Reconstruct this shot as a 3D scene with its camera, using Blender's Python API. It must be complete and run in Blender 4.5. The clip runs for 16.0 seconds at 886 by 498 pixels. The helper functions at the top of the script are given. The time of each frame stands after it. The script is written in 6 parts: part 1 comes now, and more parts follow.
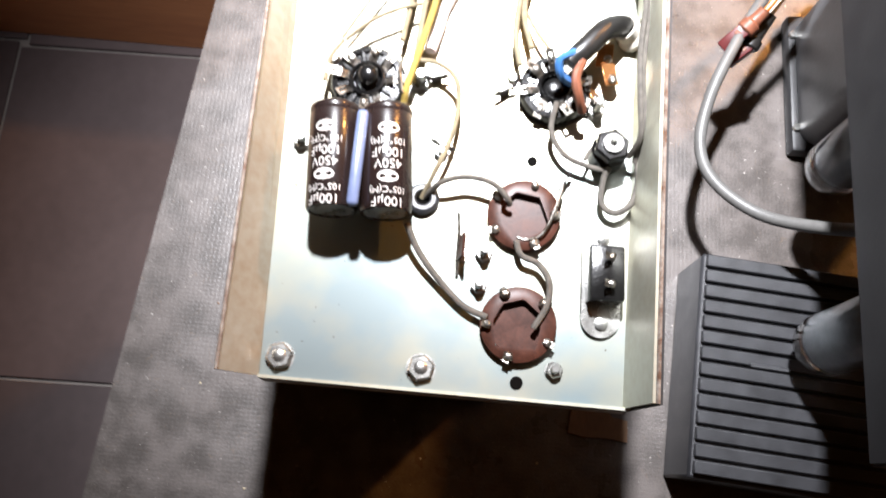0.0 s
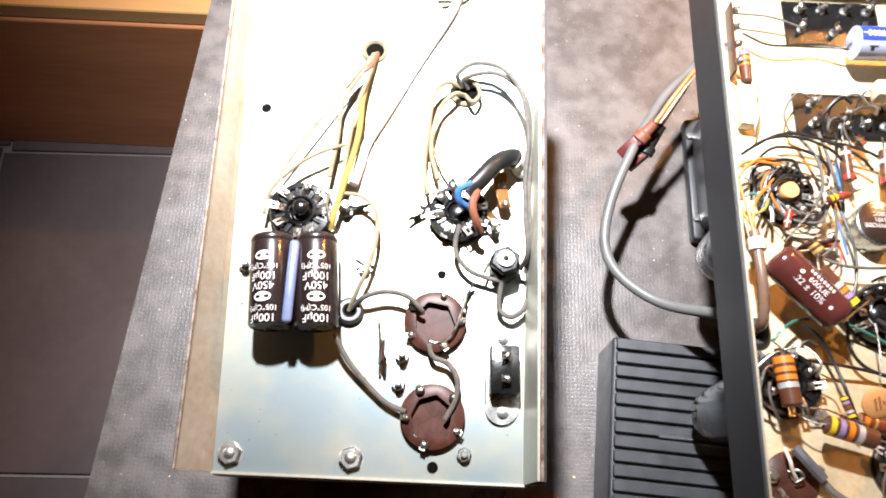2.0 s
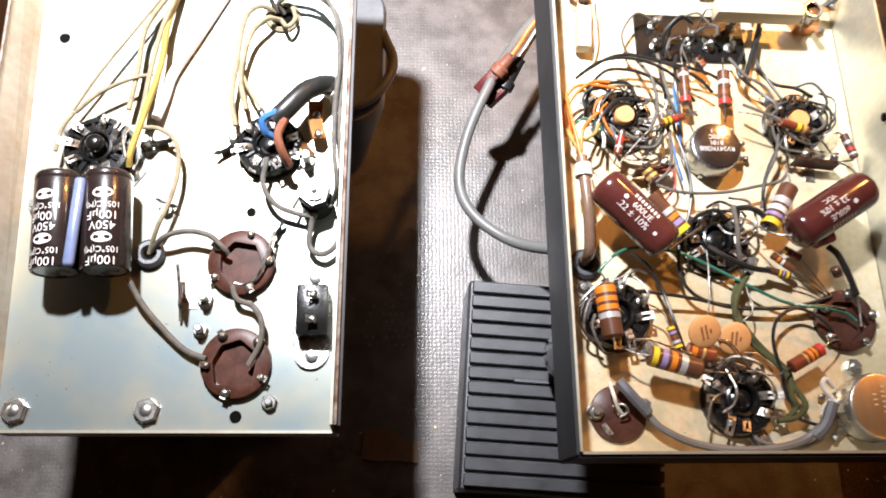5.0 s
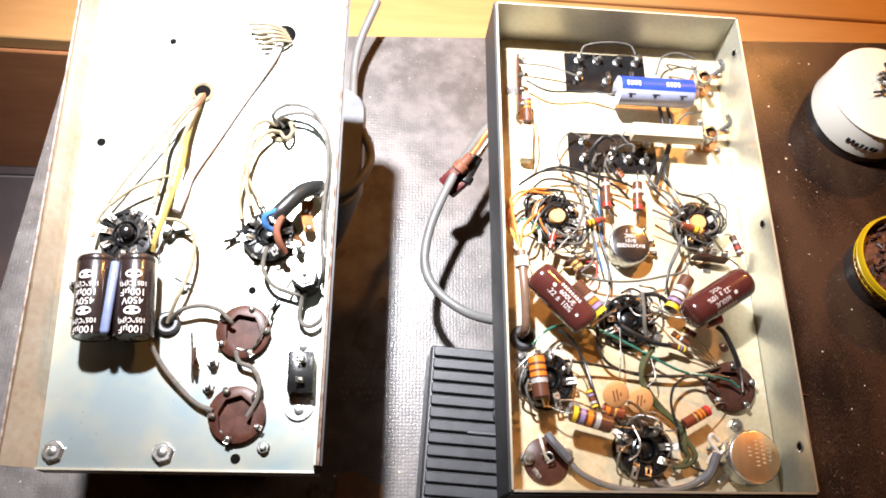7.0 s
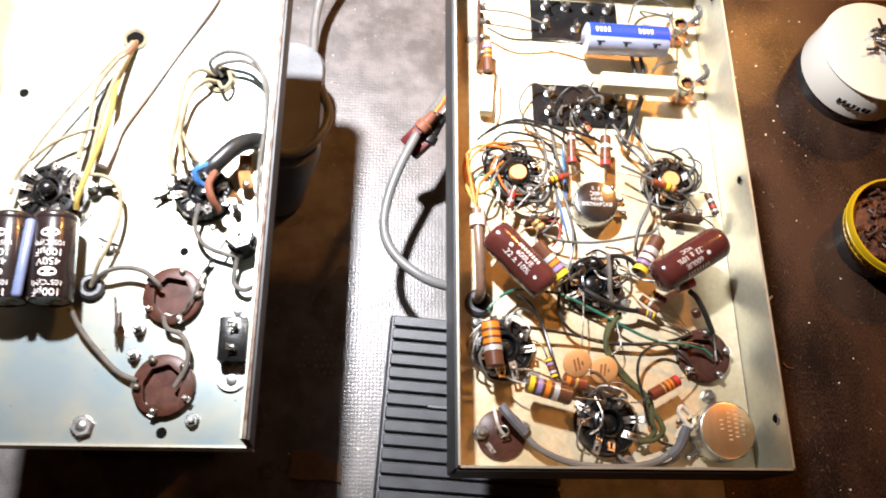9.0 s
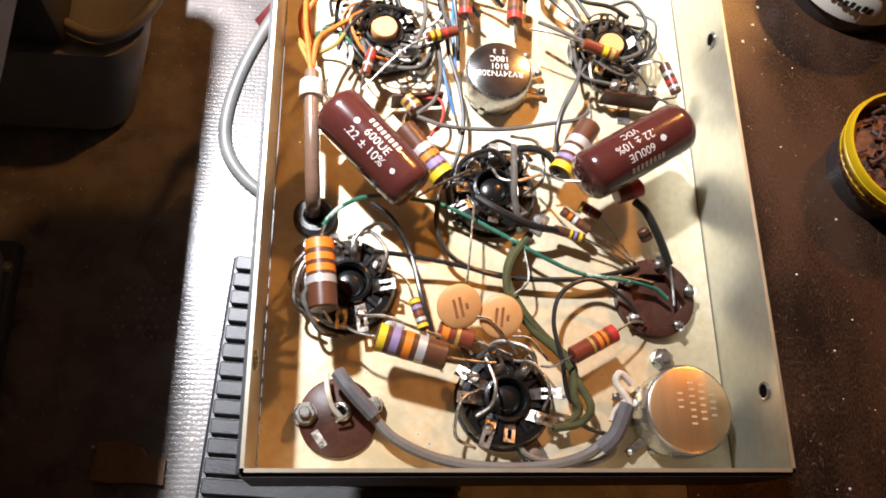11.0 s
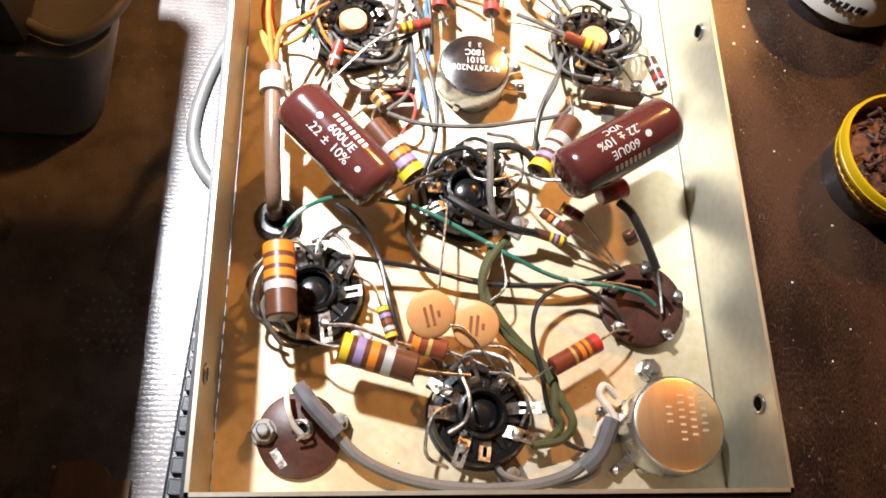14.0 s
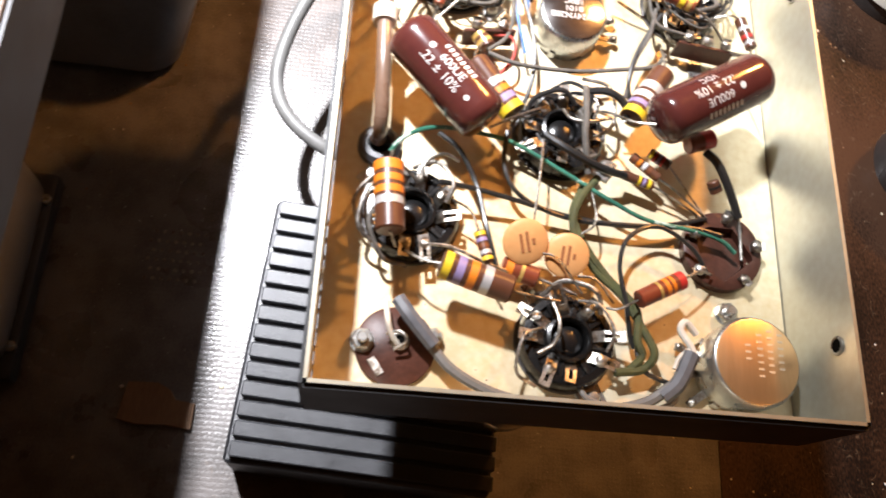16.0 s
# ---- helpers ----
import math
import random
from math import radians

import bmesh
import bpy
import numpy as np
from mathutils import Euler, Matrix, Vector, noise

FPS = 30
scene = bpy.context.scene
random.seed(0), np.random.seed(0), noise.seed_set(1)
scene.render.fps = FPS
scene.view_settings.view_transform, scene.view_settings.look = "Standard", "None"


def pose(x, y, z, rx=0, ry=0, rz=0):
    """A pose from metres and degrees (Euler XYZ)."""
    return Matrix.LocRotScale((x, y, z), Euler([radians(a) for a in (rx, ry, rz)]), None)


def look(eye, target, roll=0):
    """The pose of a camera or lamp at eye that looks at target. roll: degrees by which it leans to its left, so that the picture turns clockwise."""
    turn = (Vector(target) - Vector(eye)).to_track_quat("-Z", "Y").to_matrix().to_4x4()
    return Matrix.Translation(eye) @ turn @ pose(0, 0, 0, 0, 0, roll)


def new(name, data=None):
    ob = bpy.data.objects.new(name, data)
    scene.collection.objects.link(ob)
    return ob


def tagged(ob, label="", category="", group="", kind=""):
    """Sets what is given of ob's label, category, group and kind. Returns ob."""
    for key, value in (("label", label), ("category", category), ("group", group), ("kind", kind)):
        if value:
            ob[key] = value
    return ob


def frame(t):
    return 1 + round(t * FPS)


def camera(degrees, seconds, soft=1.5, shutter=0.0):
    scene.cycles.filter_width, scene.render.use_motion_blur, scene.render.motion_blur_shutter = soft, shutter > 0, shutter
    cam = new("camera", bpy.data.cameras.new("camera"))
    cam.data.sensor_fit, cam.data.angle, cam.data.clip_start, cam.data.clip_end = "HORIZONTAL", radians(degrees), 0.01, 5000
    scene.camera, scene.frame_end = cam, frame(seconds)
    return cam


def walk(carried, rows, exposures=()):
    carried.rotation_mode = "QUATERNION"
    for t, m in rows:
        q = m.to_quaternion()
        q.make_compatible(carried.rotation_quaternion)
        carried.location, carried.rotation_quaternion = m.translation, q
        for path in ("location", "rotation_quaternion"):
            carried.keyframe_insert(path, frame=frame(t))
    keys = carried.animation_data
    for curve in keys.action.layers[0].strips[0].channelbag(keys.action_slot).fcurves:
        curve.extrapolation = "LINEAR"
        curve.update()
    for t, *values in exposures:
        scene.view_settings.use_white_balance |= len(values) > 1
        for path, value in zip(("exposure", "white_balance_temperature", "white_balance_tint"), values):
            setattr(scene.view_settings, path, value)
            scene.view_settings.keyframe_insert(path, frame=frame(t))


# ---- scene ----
cam = camera(58.0, 16.0, soft=1.8, shutter=0.5)
METRES, EYE, TILT, LEAN, TURN = 0.66, 0.482, -90.0, 0.0, 0.0
ROWS = [
    (0.0, 0.0, 0.0, 0.0, -1.4, 16.18, -4.83),
    (0.5, 0.0014, -0.0763, -0.0138, 0.16, 18.41, -3.52),
    (1.0, 0.0284, -0.1437, -0.0298, -0.4, 20.13, -4.06),
    (1.5, 0.0444, -0.1455, -0.0226, -1.82, 20.86, -3.18),
    (2.0, 0.0453, -0.0972, 0.0035, -1.47, 20.88, -2.0),
    (2.5, 0.0406, -0.0545, 0.0182, -1.49, 20.34, -1.57),
    (3.0, 0.0395, -0.0513, 0.0187, -1.61, 19.41, -1.56),
    (3.5, 0.0514, -0.0534, 0.0195, -1.67, 19.11, -1.32),
    (4.0, 0.0981, -0.0467, 0.0135, -1.64, 18.85, -0.59),
    (4.5, 0.1517, -0.04, 0.0041, -2.5, 18.35, 0.42),
    (7.0, 0.1491, -0.1899, -0.0278, -5.88, 22.28, 0.07),
    (7.5, 0.153, -0.1841, -0.0266, -5.56, 22.23, 0.15),
    (8.0, 0.1634, -0.1711, -0.0308, -5.52, 21.88, -0.14),
    (8.5, 0.1744, -0.1578, -0.0293, -5.67, 21.52, -0.07),
    (9.0, 0.1969, -0.1363, -0.0265, -5.8, 21.1, 0.12),
    (9.5, 0.2311, -0.0894, -0.0189, -6.45, 20.66, -0.01),
    (10.0, 0.279, 0.0046, -0.0007, -7.16, 20.36, 0.65),
    (12.5, 0.3092, 0.106, 0.0054, -7.93, 20.23, 0.57),
    (13.0, 0.3133, 0.1104, 0.0076, -7.85, 21.18, 0.76),
    (13.5, 0.3183, 0.1073, 0.0058, -7.82, 21.17, 1.05),
    (14.0, 0.3172, 0.1072, 0.0074, -7.92, 21.29, 1.05),
    (14.5, 0.3164, 0.1116, 0.0039, -7.86, 21.38, 1.11),
    (15.0, 0.3188, 0.1207, -0.0052, -7.76, 21.2, 1.24),
    (15.5, 0.3054, 0.1216, -0.0168, -7.75, 21.0, 0.7),
    (16.0, 0.2753, 0.1086, -0.0296, -8.71, 20.88, -2.86),
]
EXPOSURES = [(0.0, -0.1), (3.5, -0.15), (4.5, -0.35), (7.0, 0.02), (8.5, -0.02), (10.0, -0.3), (12.5, 0.14), (15.0, 0.1), (16.0, 0.2)]
walk(cam, [(t, pose(0, 0, EYE, TILT, LEAN, TURN) @ pose(METRES * x, METRES * y, METRES * z, 90 + pitch, roll, yaw)) for t, x, y, z, yaw, pitch, roll in ROWS], EXPOSURES)

# ---- light: a dim warm room, a cool work lamp over the bench, a warm bulb beyond it ----
world = bpy.data.worlds.new("world")
scene.world = world
world.use_nodes = True
world.node_tree.nodes["Background"].inputs[0].default_value = (1.0, 0.62, 0.36, 1)
world.node_tree.nodes["Background"].inputs[1].default_value = 0.01


def lamp(name, place, target, watts, colour, radius, kind="SPOT", spread=120, blend=0.6):
    data = bpy.data.lights.new(name, kind)
    data.energy, data.color, data.shadow_soft_size = watts, colour, radius
    if kind == "SPOT":
        data.spot_size, data.spot_blend = radians(spread), blend
    ob = new(name, data)
    ob.matrix_world = look(place, target)
    return ob


lamp("work_lamp_light", (-0.04, 0.459, 0.83), (0.06, 0.385, 0.05), 158.0, (0.93, 0.94, 1.0), 0.022, spread=74, blend=1.0)
lamp("room_bulb_light", (1.2, 1.4, 1.4), (0.3, 0.2, 0.1), 104.0, (1.0, 0.43, 0.11), 0.07, kind="POINT")


# ---- materials ----
def mat(name, colour, rough=0.5, metal=0.0, dark=None, scale=40.0, fine=400.0, amount=0.35, bump=0.05, stretch=(1, 1, 1), coat=0.0, dist=0.0005, spec=0.5, piece=0.0, coat_rough=0.05, flecks=0.0, fleck_colour=(0.35, 0.24, 0.15), fleck_scale=260, coat_ior=1.5):
    m = bpy.data.materials.new(name)
    m.use_nodes = True
    nt = m.node_tree
    n, l = nt.nodes, nt.links
    b = n["Principled BSDF"]
    b.inputs["Roughness"].default_value = rough
    b.inputs["Metallic"].default_value = metal
    b.inputs["Coat Weight"].default_value = coat
    b.inputs["Coat Roughness"].default_value = coat_rough
    b.inputs["Coat IOR"].default_value = coat_ior
    b.inputs["Specular IOR Level"].default_value = spec
    dark = dark or tuple(c * 0.6 for c in colour)
    co = n.new("ShaderNodeTexCoord")
    mp = n.new("ShaderNodeMapping")
    mp.inputs["Scale"].default_value = stretch
    l.new(co.outputs["Object"], mp.inputs["Vector"])
    big, small = n.new("ShaderNodeTexNoise"), n.new("ShaderNodeTexNoise")
    big.inputs["Scale"].default_value, big.inputs["Detail"].default_value = scale, 5
    small.inputs["Scale"].default_value, small.inputs["Detail"].default_value = fine, 4
    for t in (big, small):
        l.new(mp.outputs[0], t.inputs["Vector"])
    add = n.new("ShaderNodeMath")
    add.operation = "MULTIPLY_ADD"
    l.new(small.outputs["Fac"], add.inputs[0])
    add.inputs[1].default_value = 0.5
    l.new(big.outputs["Fac"], add.inputs[2])
    ramp = n.new("ShaderNodeMapRange")
    ramp.inputs["From Min"].default_value, ramp.inputs["From Max"].default_value = 0.5, 1.0
    ramp.inputs["To Min"].default_value, ramp.inputs["To Max"].default_value = 0.5 - amount, 0.5 + amount
    l.new(add.outputs[0], ramp.inputs["Value"])
    mix = n.new("ShaderNodeMix")
    mix.data_type = "RGBA"
    mix.inputs[6].default_value, mix.inputs[7].default_value = (*dark, 1), (*colour, 1)
    l.new(ramp.outputs[0], mix.inputs[0])
    last = mix.outputs[2]
    if flecks:
        fl = n.new("ShaderNodeTexNoise")
        fl.inputs["Scale"].default_value, fl.inputs["Detail"].default_value = fleck_scale, 2
        l.new(co.outputs["Object"], fl.inputs["Vector"])
        cut = n.new("ShaderNodeMapRange")
        cut.inputs["From Min"].default_value, cut.inputs["From Max"].default_value = flecks, flecks + 0.04
        l.new(fl.outputs["Fac"], cut.inputs["Value"])
        spot = n.new("ShaderNodeMix")
        spot.data_type = "RGBA"
        spot.inputs[7].default_value = (*fleck_colour, 1)
        l.new(cut.outputs[0], spot.inputs[0])
        l.new(last, spot.inputs[6])
        last = spot.outputs[2]
    if piece:
        info = n.new("ShaderNodeObjectInfo")
        hsv = n.new("ShaderNodeHueSaturation")
        mr = n.new("ShaderNodeMapRange")
        mr.inputs["To Min"].default_value, mr.inputs["To Max"].default_value = 1 - piece, 1 + piece
        l.new(info.outputs["Random"], mr.inputs["Value"])
        l.new(mr.outputs[0], hsv.inputs["Value"])
        l.new(last, hsv.inputs["Color"])
        last = hsv.outputs[0]
    l.new(last, b.inputs["Base Color"])
    rr = n.new("ShaderNodeMapRange")
    rr.inputs["To Min"].default_value, rr.inputs["To Max"].default_value = max(0.03, rough - 0.12), min(1, rough + 0.12)
    l.new(big.outputs["Fac"], rr.inputs["Value"])
    l.new(rr.outputs[0], b.inputs["Roughness"])
    if bump:
        bp = n.new("ShaderNodeBump")
        bp.inputs["Strength"].default_value, bp.inputs["Distance"].default_value = bump, dist
        l.new(small.outputs["Fac"], bp.inputs["Height"])
        l.new(bp.outputs[0], b.inputs["Normal"])
        if coat:
            l.new(bp.outputs[0], b.inputs["Coat Normal"])
    return m


def glass(name, colour, rough=0.05):
    m = bpy.data.materials.new(name)
    m.use_nodes = True
    b = m.node_tree.nodes["Principled BSDF"]
    b.inputs["Base Color"].default_value = (*colour, 1)
    b.inputs["Transmission Weight"].default_value, b.inputs["Roughness"].default_value = 1.0, rough
    return m


M = dict(
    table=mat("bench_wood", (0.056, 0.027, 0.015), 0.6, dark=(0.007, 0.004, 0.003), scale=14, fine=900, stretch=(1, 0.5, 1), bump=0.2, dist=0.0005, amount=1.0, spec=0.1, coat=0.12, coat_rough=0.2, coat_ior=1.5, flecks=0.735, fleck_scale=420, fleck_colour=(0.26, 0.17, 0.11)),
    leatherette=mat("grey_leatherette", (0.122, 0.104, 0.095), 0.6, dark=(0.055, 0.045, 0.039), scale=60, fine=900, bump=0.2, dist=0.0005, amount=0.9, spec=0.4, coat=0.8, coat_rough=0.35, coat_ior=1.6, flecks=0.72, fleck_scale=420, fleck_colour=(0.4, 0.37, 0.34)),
    tile=mat("slate_tile", (0.11, 0.083, 0.083), 0.55, scale=6, fine=60, amount=0.3, bump=0.05, piece=0.15),
    grout=mat("grout", (0.3, 0.27, 0.25), 0.9, scale=30),
    bench=mat("oak_plank", (0.8, 0.48, 0.2), 0.45, dark=(0.55, 0.3, 0.11), scale=5, fine=80, stretch=(0.15, 1, 1), piece=0.1),
    panel=mat("red_brown_wood", (0.74, 0.33, 0.14), 0.5, dark=(0.48, 0.18, 0.07), scale=6, fine=70, stretch=(0.3, 1, 2)),
    # unseen room surfaces, kept dark so little of them reflects in the table
    room_shell=mat("room_shell", (0.1, 0.075, 0.055), 0.9, scale=3, fine=100, amount=0.1),
    zinc=mat("zinc_plate", (0.42, 0.39, 0.29), 0.36, 0.5, dark=(0.27, 0.33, 0.34), scale=8, fine=45, amount=0.85, bump=0.03, flecks=0.735, fleck_colour=(0.12, 0.1, 0.07), fleck_scale=330),
    zinc_side=mat("zinc_side", (0.56, 0.57, 0.49), 0.42, 0.5, dark=(0.42, 0.38, 0.28), scale=14, fine=300, amount=0.45, bump=0.03),
    gold=mat("passivated_plate", (0.74, 0.665, 0.49), 0.4, 0.3, dark=(0.6, 0.47, 0.27), scale=15, fine=300, amount=0.7, bump=0.03, flecks=0.735, fleck_colour=(0.2, 0.12, 0.06), fleck_scale=300),
    black_paint=mat("black_paint", (0.035, 0.035, 0.036), 0.5, dark=(0.018, 0.018, 0.02), scale=60, fine=800, bump=0.1),
    phenolic=mat("black_phenolic", (0.01, 0.0095, 0.0095), 0.24, dark=(0.005, 0.005, 0.005), scale=120, fine=900, bump=0.15, flecks=0.74, fleck_scale=700, fleck_colour=(0.12, 0.1, 0.08)),
    rubber=mat("black_rubber", (0.035, 0.036, 0.041), 0.45, spec=0.9, dark=(0.018, 0.018, 0.02), scale=90, fine=1500, bump=0.3),
    wafer=mat("brown_wafer", (0.085, 0.032, 0.021), 0.36, dark=(0.04, 0.016, 0.011), scale=120, fine=700, amount=0.6, spec=0.22, flecks=0.72, fleck_scale=500, fleck_colour=(0.02, 0.012, 0.01)),
    # near-black: the shade inside holes, bores and slots is put into this colour
    hole_shade=mat("painted_hole_shade", (0.004, 0.0035, 0.003), 0.8, scale=100, spec=0.05),
    tin=mat("tinned_metal", (0.54, 0.52, 0.48), 0.38, 0.95, dark=(0.16, 0.13, 0.1), scale=300, fine=1500, amount=0.8, bump=0.3),
    steel=mat("nickel_steel", (0.62, 0.62, 0.59), 0.28, 0.9, scale=150, fine=900, bump=0.08),
    brass=mat("gold_cap", (0.86, 0.58, 0.32), 0.33, 0.85, dark=(0.68, 0.42, 0.2), scale=60, fine=900, stretch=(1, 0.12, 1), bump=0.1),
    brass_mark=mat("stamped_gold", (0.95, 0.74, 0.5), 0.5, 0.4, scale=120, amount=0.15),
    copper=mat("copper_foil", (0.72, 0.32, 0.12), 0.32, 0.8, scale=120, fine=900, bump=0.2),
    film=mat("dark_brown_sleeve", (0.02, 0.013, 0.012), 0.24, dark=(0.016, 0.009, 0.008), scale=50, coat=0.4),
    blue_glue=mat("blue_grey_sleeve", (0.2, 0.25, 0.42), 0.25, scale=60),
    maroon=mat("maroon_dipped", (0.105, 0.026, 0.02), 0.2, dark=(0.065, 0.017, 0.015), scale=60, coat=0.5, bump=0.02),
    res_brown=mat("resistor_brown", (0.12, 0.045, 0.022), 0.33, dark=(0.08, 0.03, 0.016), scale=150),
    res_red=mat("resistor_red", (0.22, 0.05, 0.02), 0.33, dark=(0.15, 0.03, 0.014), scale=150),
    orange=mat("band_orange", (0.85, 0.24, 0.02), 0.4, scale=200, amount=0.15),
    yellow=mat("band_yellow", (0.85, 0.6, 0.03), 0.4, scale=200, amount=0.15),
    violet=mat("band_violet", (0.33, 0.25, 0.45), 0.4, scale=200, amount=0.15),
    silver=mat("band_silver", (0.7, 0.69, 0.68), 0.35, 0.4, scale=200, amount=0.15),
    goldb=mat("band_gold", (0.75, 0.5, 0.15), 0.35, 0.4, scale=200, amount=0.15),
    red=mat("band_red", (0.6, 0.04, 0.03), 0.4, scale=200, amount=0.15),
    black=mat("band_black", (0.015, 0.015, 0.015), 0.4, scale=200, amount=0.15),
    brownb=mat("band_brown", (0.2, 0.06, 0.02), 0.4, scale=200, amount=0.15),
    ceramic=mat("tan_ceramic", (0.7, 0.36, 0.14), 0.45, dark=(0.6, 0.28, 0.1), scale=120, fine=600, bump=0.08),
    print_=mat("white_print", (0.8, 0.76, 0.72), 0.5, scale=100, amount=0.1),
    print_brown=mat("brown_print", (0.35, 0.13, 0.05), 0.5, scale=100, amount=0.1),
    cem=mat("cream_ceramic", (0.74, 0.62, 0.42), 0.7, scale=120, fine=900, amount=0.2, bump=0.2),
    bluecap=mat("blue_sleeve", (0.03, 0.07, 0.55), 0.25, scale=60, amount=0.15, coat=0.3),
    lilac=mat("pale_sleeve", (0.5, 0.53, 0.72), 0.25, scale=60, amount=0.15, coat=0.3),
    w_white=mat("white_insulation", (0.75, 0.7, 0.6), 0.5, scale=150),
    w_cream=mat("cream_cloth", (0.36, 0.3, 0.19), 0.8, dark=(0.14, 0.11, 0.065), scale=300, fine=2500, bump=0.6),
    w_grey=mat("grey_cloth", (0.17, 0.15, 0.125), 0.75, dark=(0.05, 0.045, 0.04), scale=300, fine=2500, bump=0.7),
    w_yellow=mat("yellow_cloth", (0.42, 0.29, 0.06), 0.7, scale=300, fine=2500, bump=0.6),
    w_olive=mat("olive_cloth", (0.09, 0.09, 0.025), 0.75, dark=(0.035, 0.04, 0.015), scale=300, fine=2500, bump=0.8),
    w_black=mat("black_insulation", (0.02, 0.019, 0.018), 0.35, scale=200),
    w_green=mat("green_insulation", (0.05, 0.2, 0.13), 0.4, dark=(0.02, 0.09, 0.06), scale=200, flecks=0.6, fleck_scale=160, fleck_colour=(0.4, 0.5, 0.42)),
    w_orange=mat("orange_insulation", (0.75, 0.2, 0.03), 0.45, scale=200),
    w_red=mat("red_insulation", (0.5, 0.05, 0.03), 0.45, scale=200),
    w_darkred=mat("dark_red_housing", (0.11, 0.014, 0.014), 0.4, dark=(0.07, 0.012, 0.012), scale=120),
    w_blue=mat("blue_insulation", (0.06, 0.2, 0.5), 0.4, scale=200),
    sleeve_brown=mat("smoky_sleeve", (0.22, 0.14, 0.1), 0.3, dark=(0.14, 0.08, 0.05), scale=60, coat=0.5),
    chrome=mat("chrome_cap", (0.6, 0.6, 0.59), 0.16, 0.98, dark=(0.4, 0.4, 0.4), scale=90, fine=700, bump=0.05),
    lip=mat("stained_lip", (0.5, 0.48, 0.41), 0.45, 0.45, dark=(0.36, 0.27, 0.18), scale=22, fine=250, amount=0.45, bump=0.05),
    rust_edge=mat("rusty_edge", (0.36, 0.32, 0.28), 0.7, 0.2, dark=(0.12, 0.06, 0.035), scale=160, fine=900, amount=0.6, bump=0.3),
    pale_sleeve=mat("pale_pink_sleeve", (0.75, 0.62, 0.6), 0.35, dark=(0.85, 0.7, 0.7), scale=60, amount=0.2),
    w_brown=mat("brown_insulation", (0.25, 0.09, 0.05), 0.45, scale=200),
    grey_jacket=mat("grey_jacket", (0.16, 0.156, 0.148), 0.45, scale=60, fine=700, bump=0.1),
    shrink=mat("grey_heatshrink", (0.13, 0.135, 0.15), 0.4, scale=100),
    trafo=mat("grey_enamel", (0.16, 0.165, 0.175), 0.35, scale=40, fine=500, bump=0.1),
    white_lid=mat("ivory_plastic", (0.92, 0.88, 0.78), 0.35, scale=20, amount=0.08, dark=(0.86, 0.8, 0.68)),
    can=mat("brushed_can", (0.16, 0.15, 0.145), 0.3, 0.7, scale=40),
    ytin=mat("yellow_tin", (0.75, 0.48, 0.01), 0.3, scale=40, amount=0.15),
    rust=mat("rusty_screws", (0.16, 0.06, 0.03), 0.6, 0.3, dark=(0.05, 0.025, 0.02), scale=300, amount=0.6),
    scrap=mat("brown_scrap", (0.26, 0.14, 0.065), 0.6, dark=(0.12, 0.055, 0.025), scale=30, fine=600, stretch=(1, 0.3, 1), bump=0.2),
    dots=mat("worn_dots", (0.3, 0.24, 0.2), 0.6, dark=(0.05, 0.03, 0.02), scale=300, amount=0.6),
    tubeglass=glass("tube_glass", (0.9, 0.93, 0.95), 0.12),
    tubegetter=mat("tube_inside", (0.34, 0.36, 0.38), 0.45, 0.2, scale=80),
)


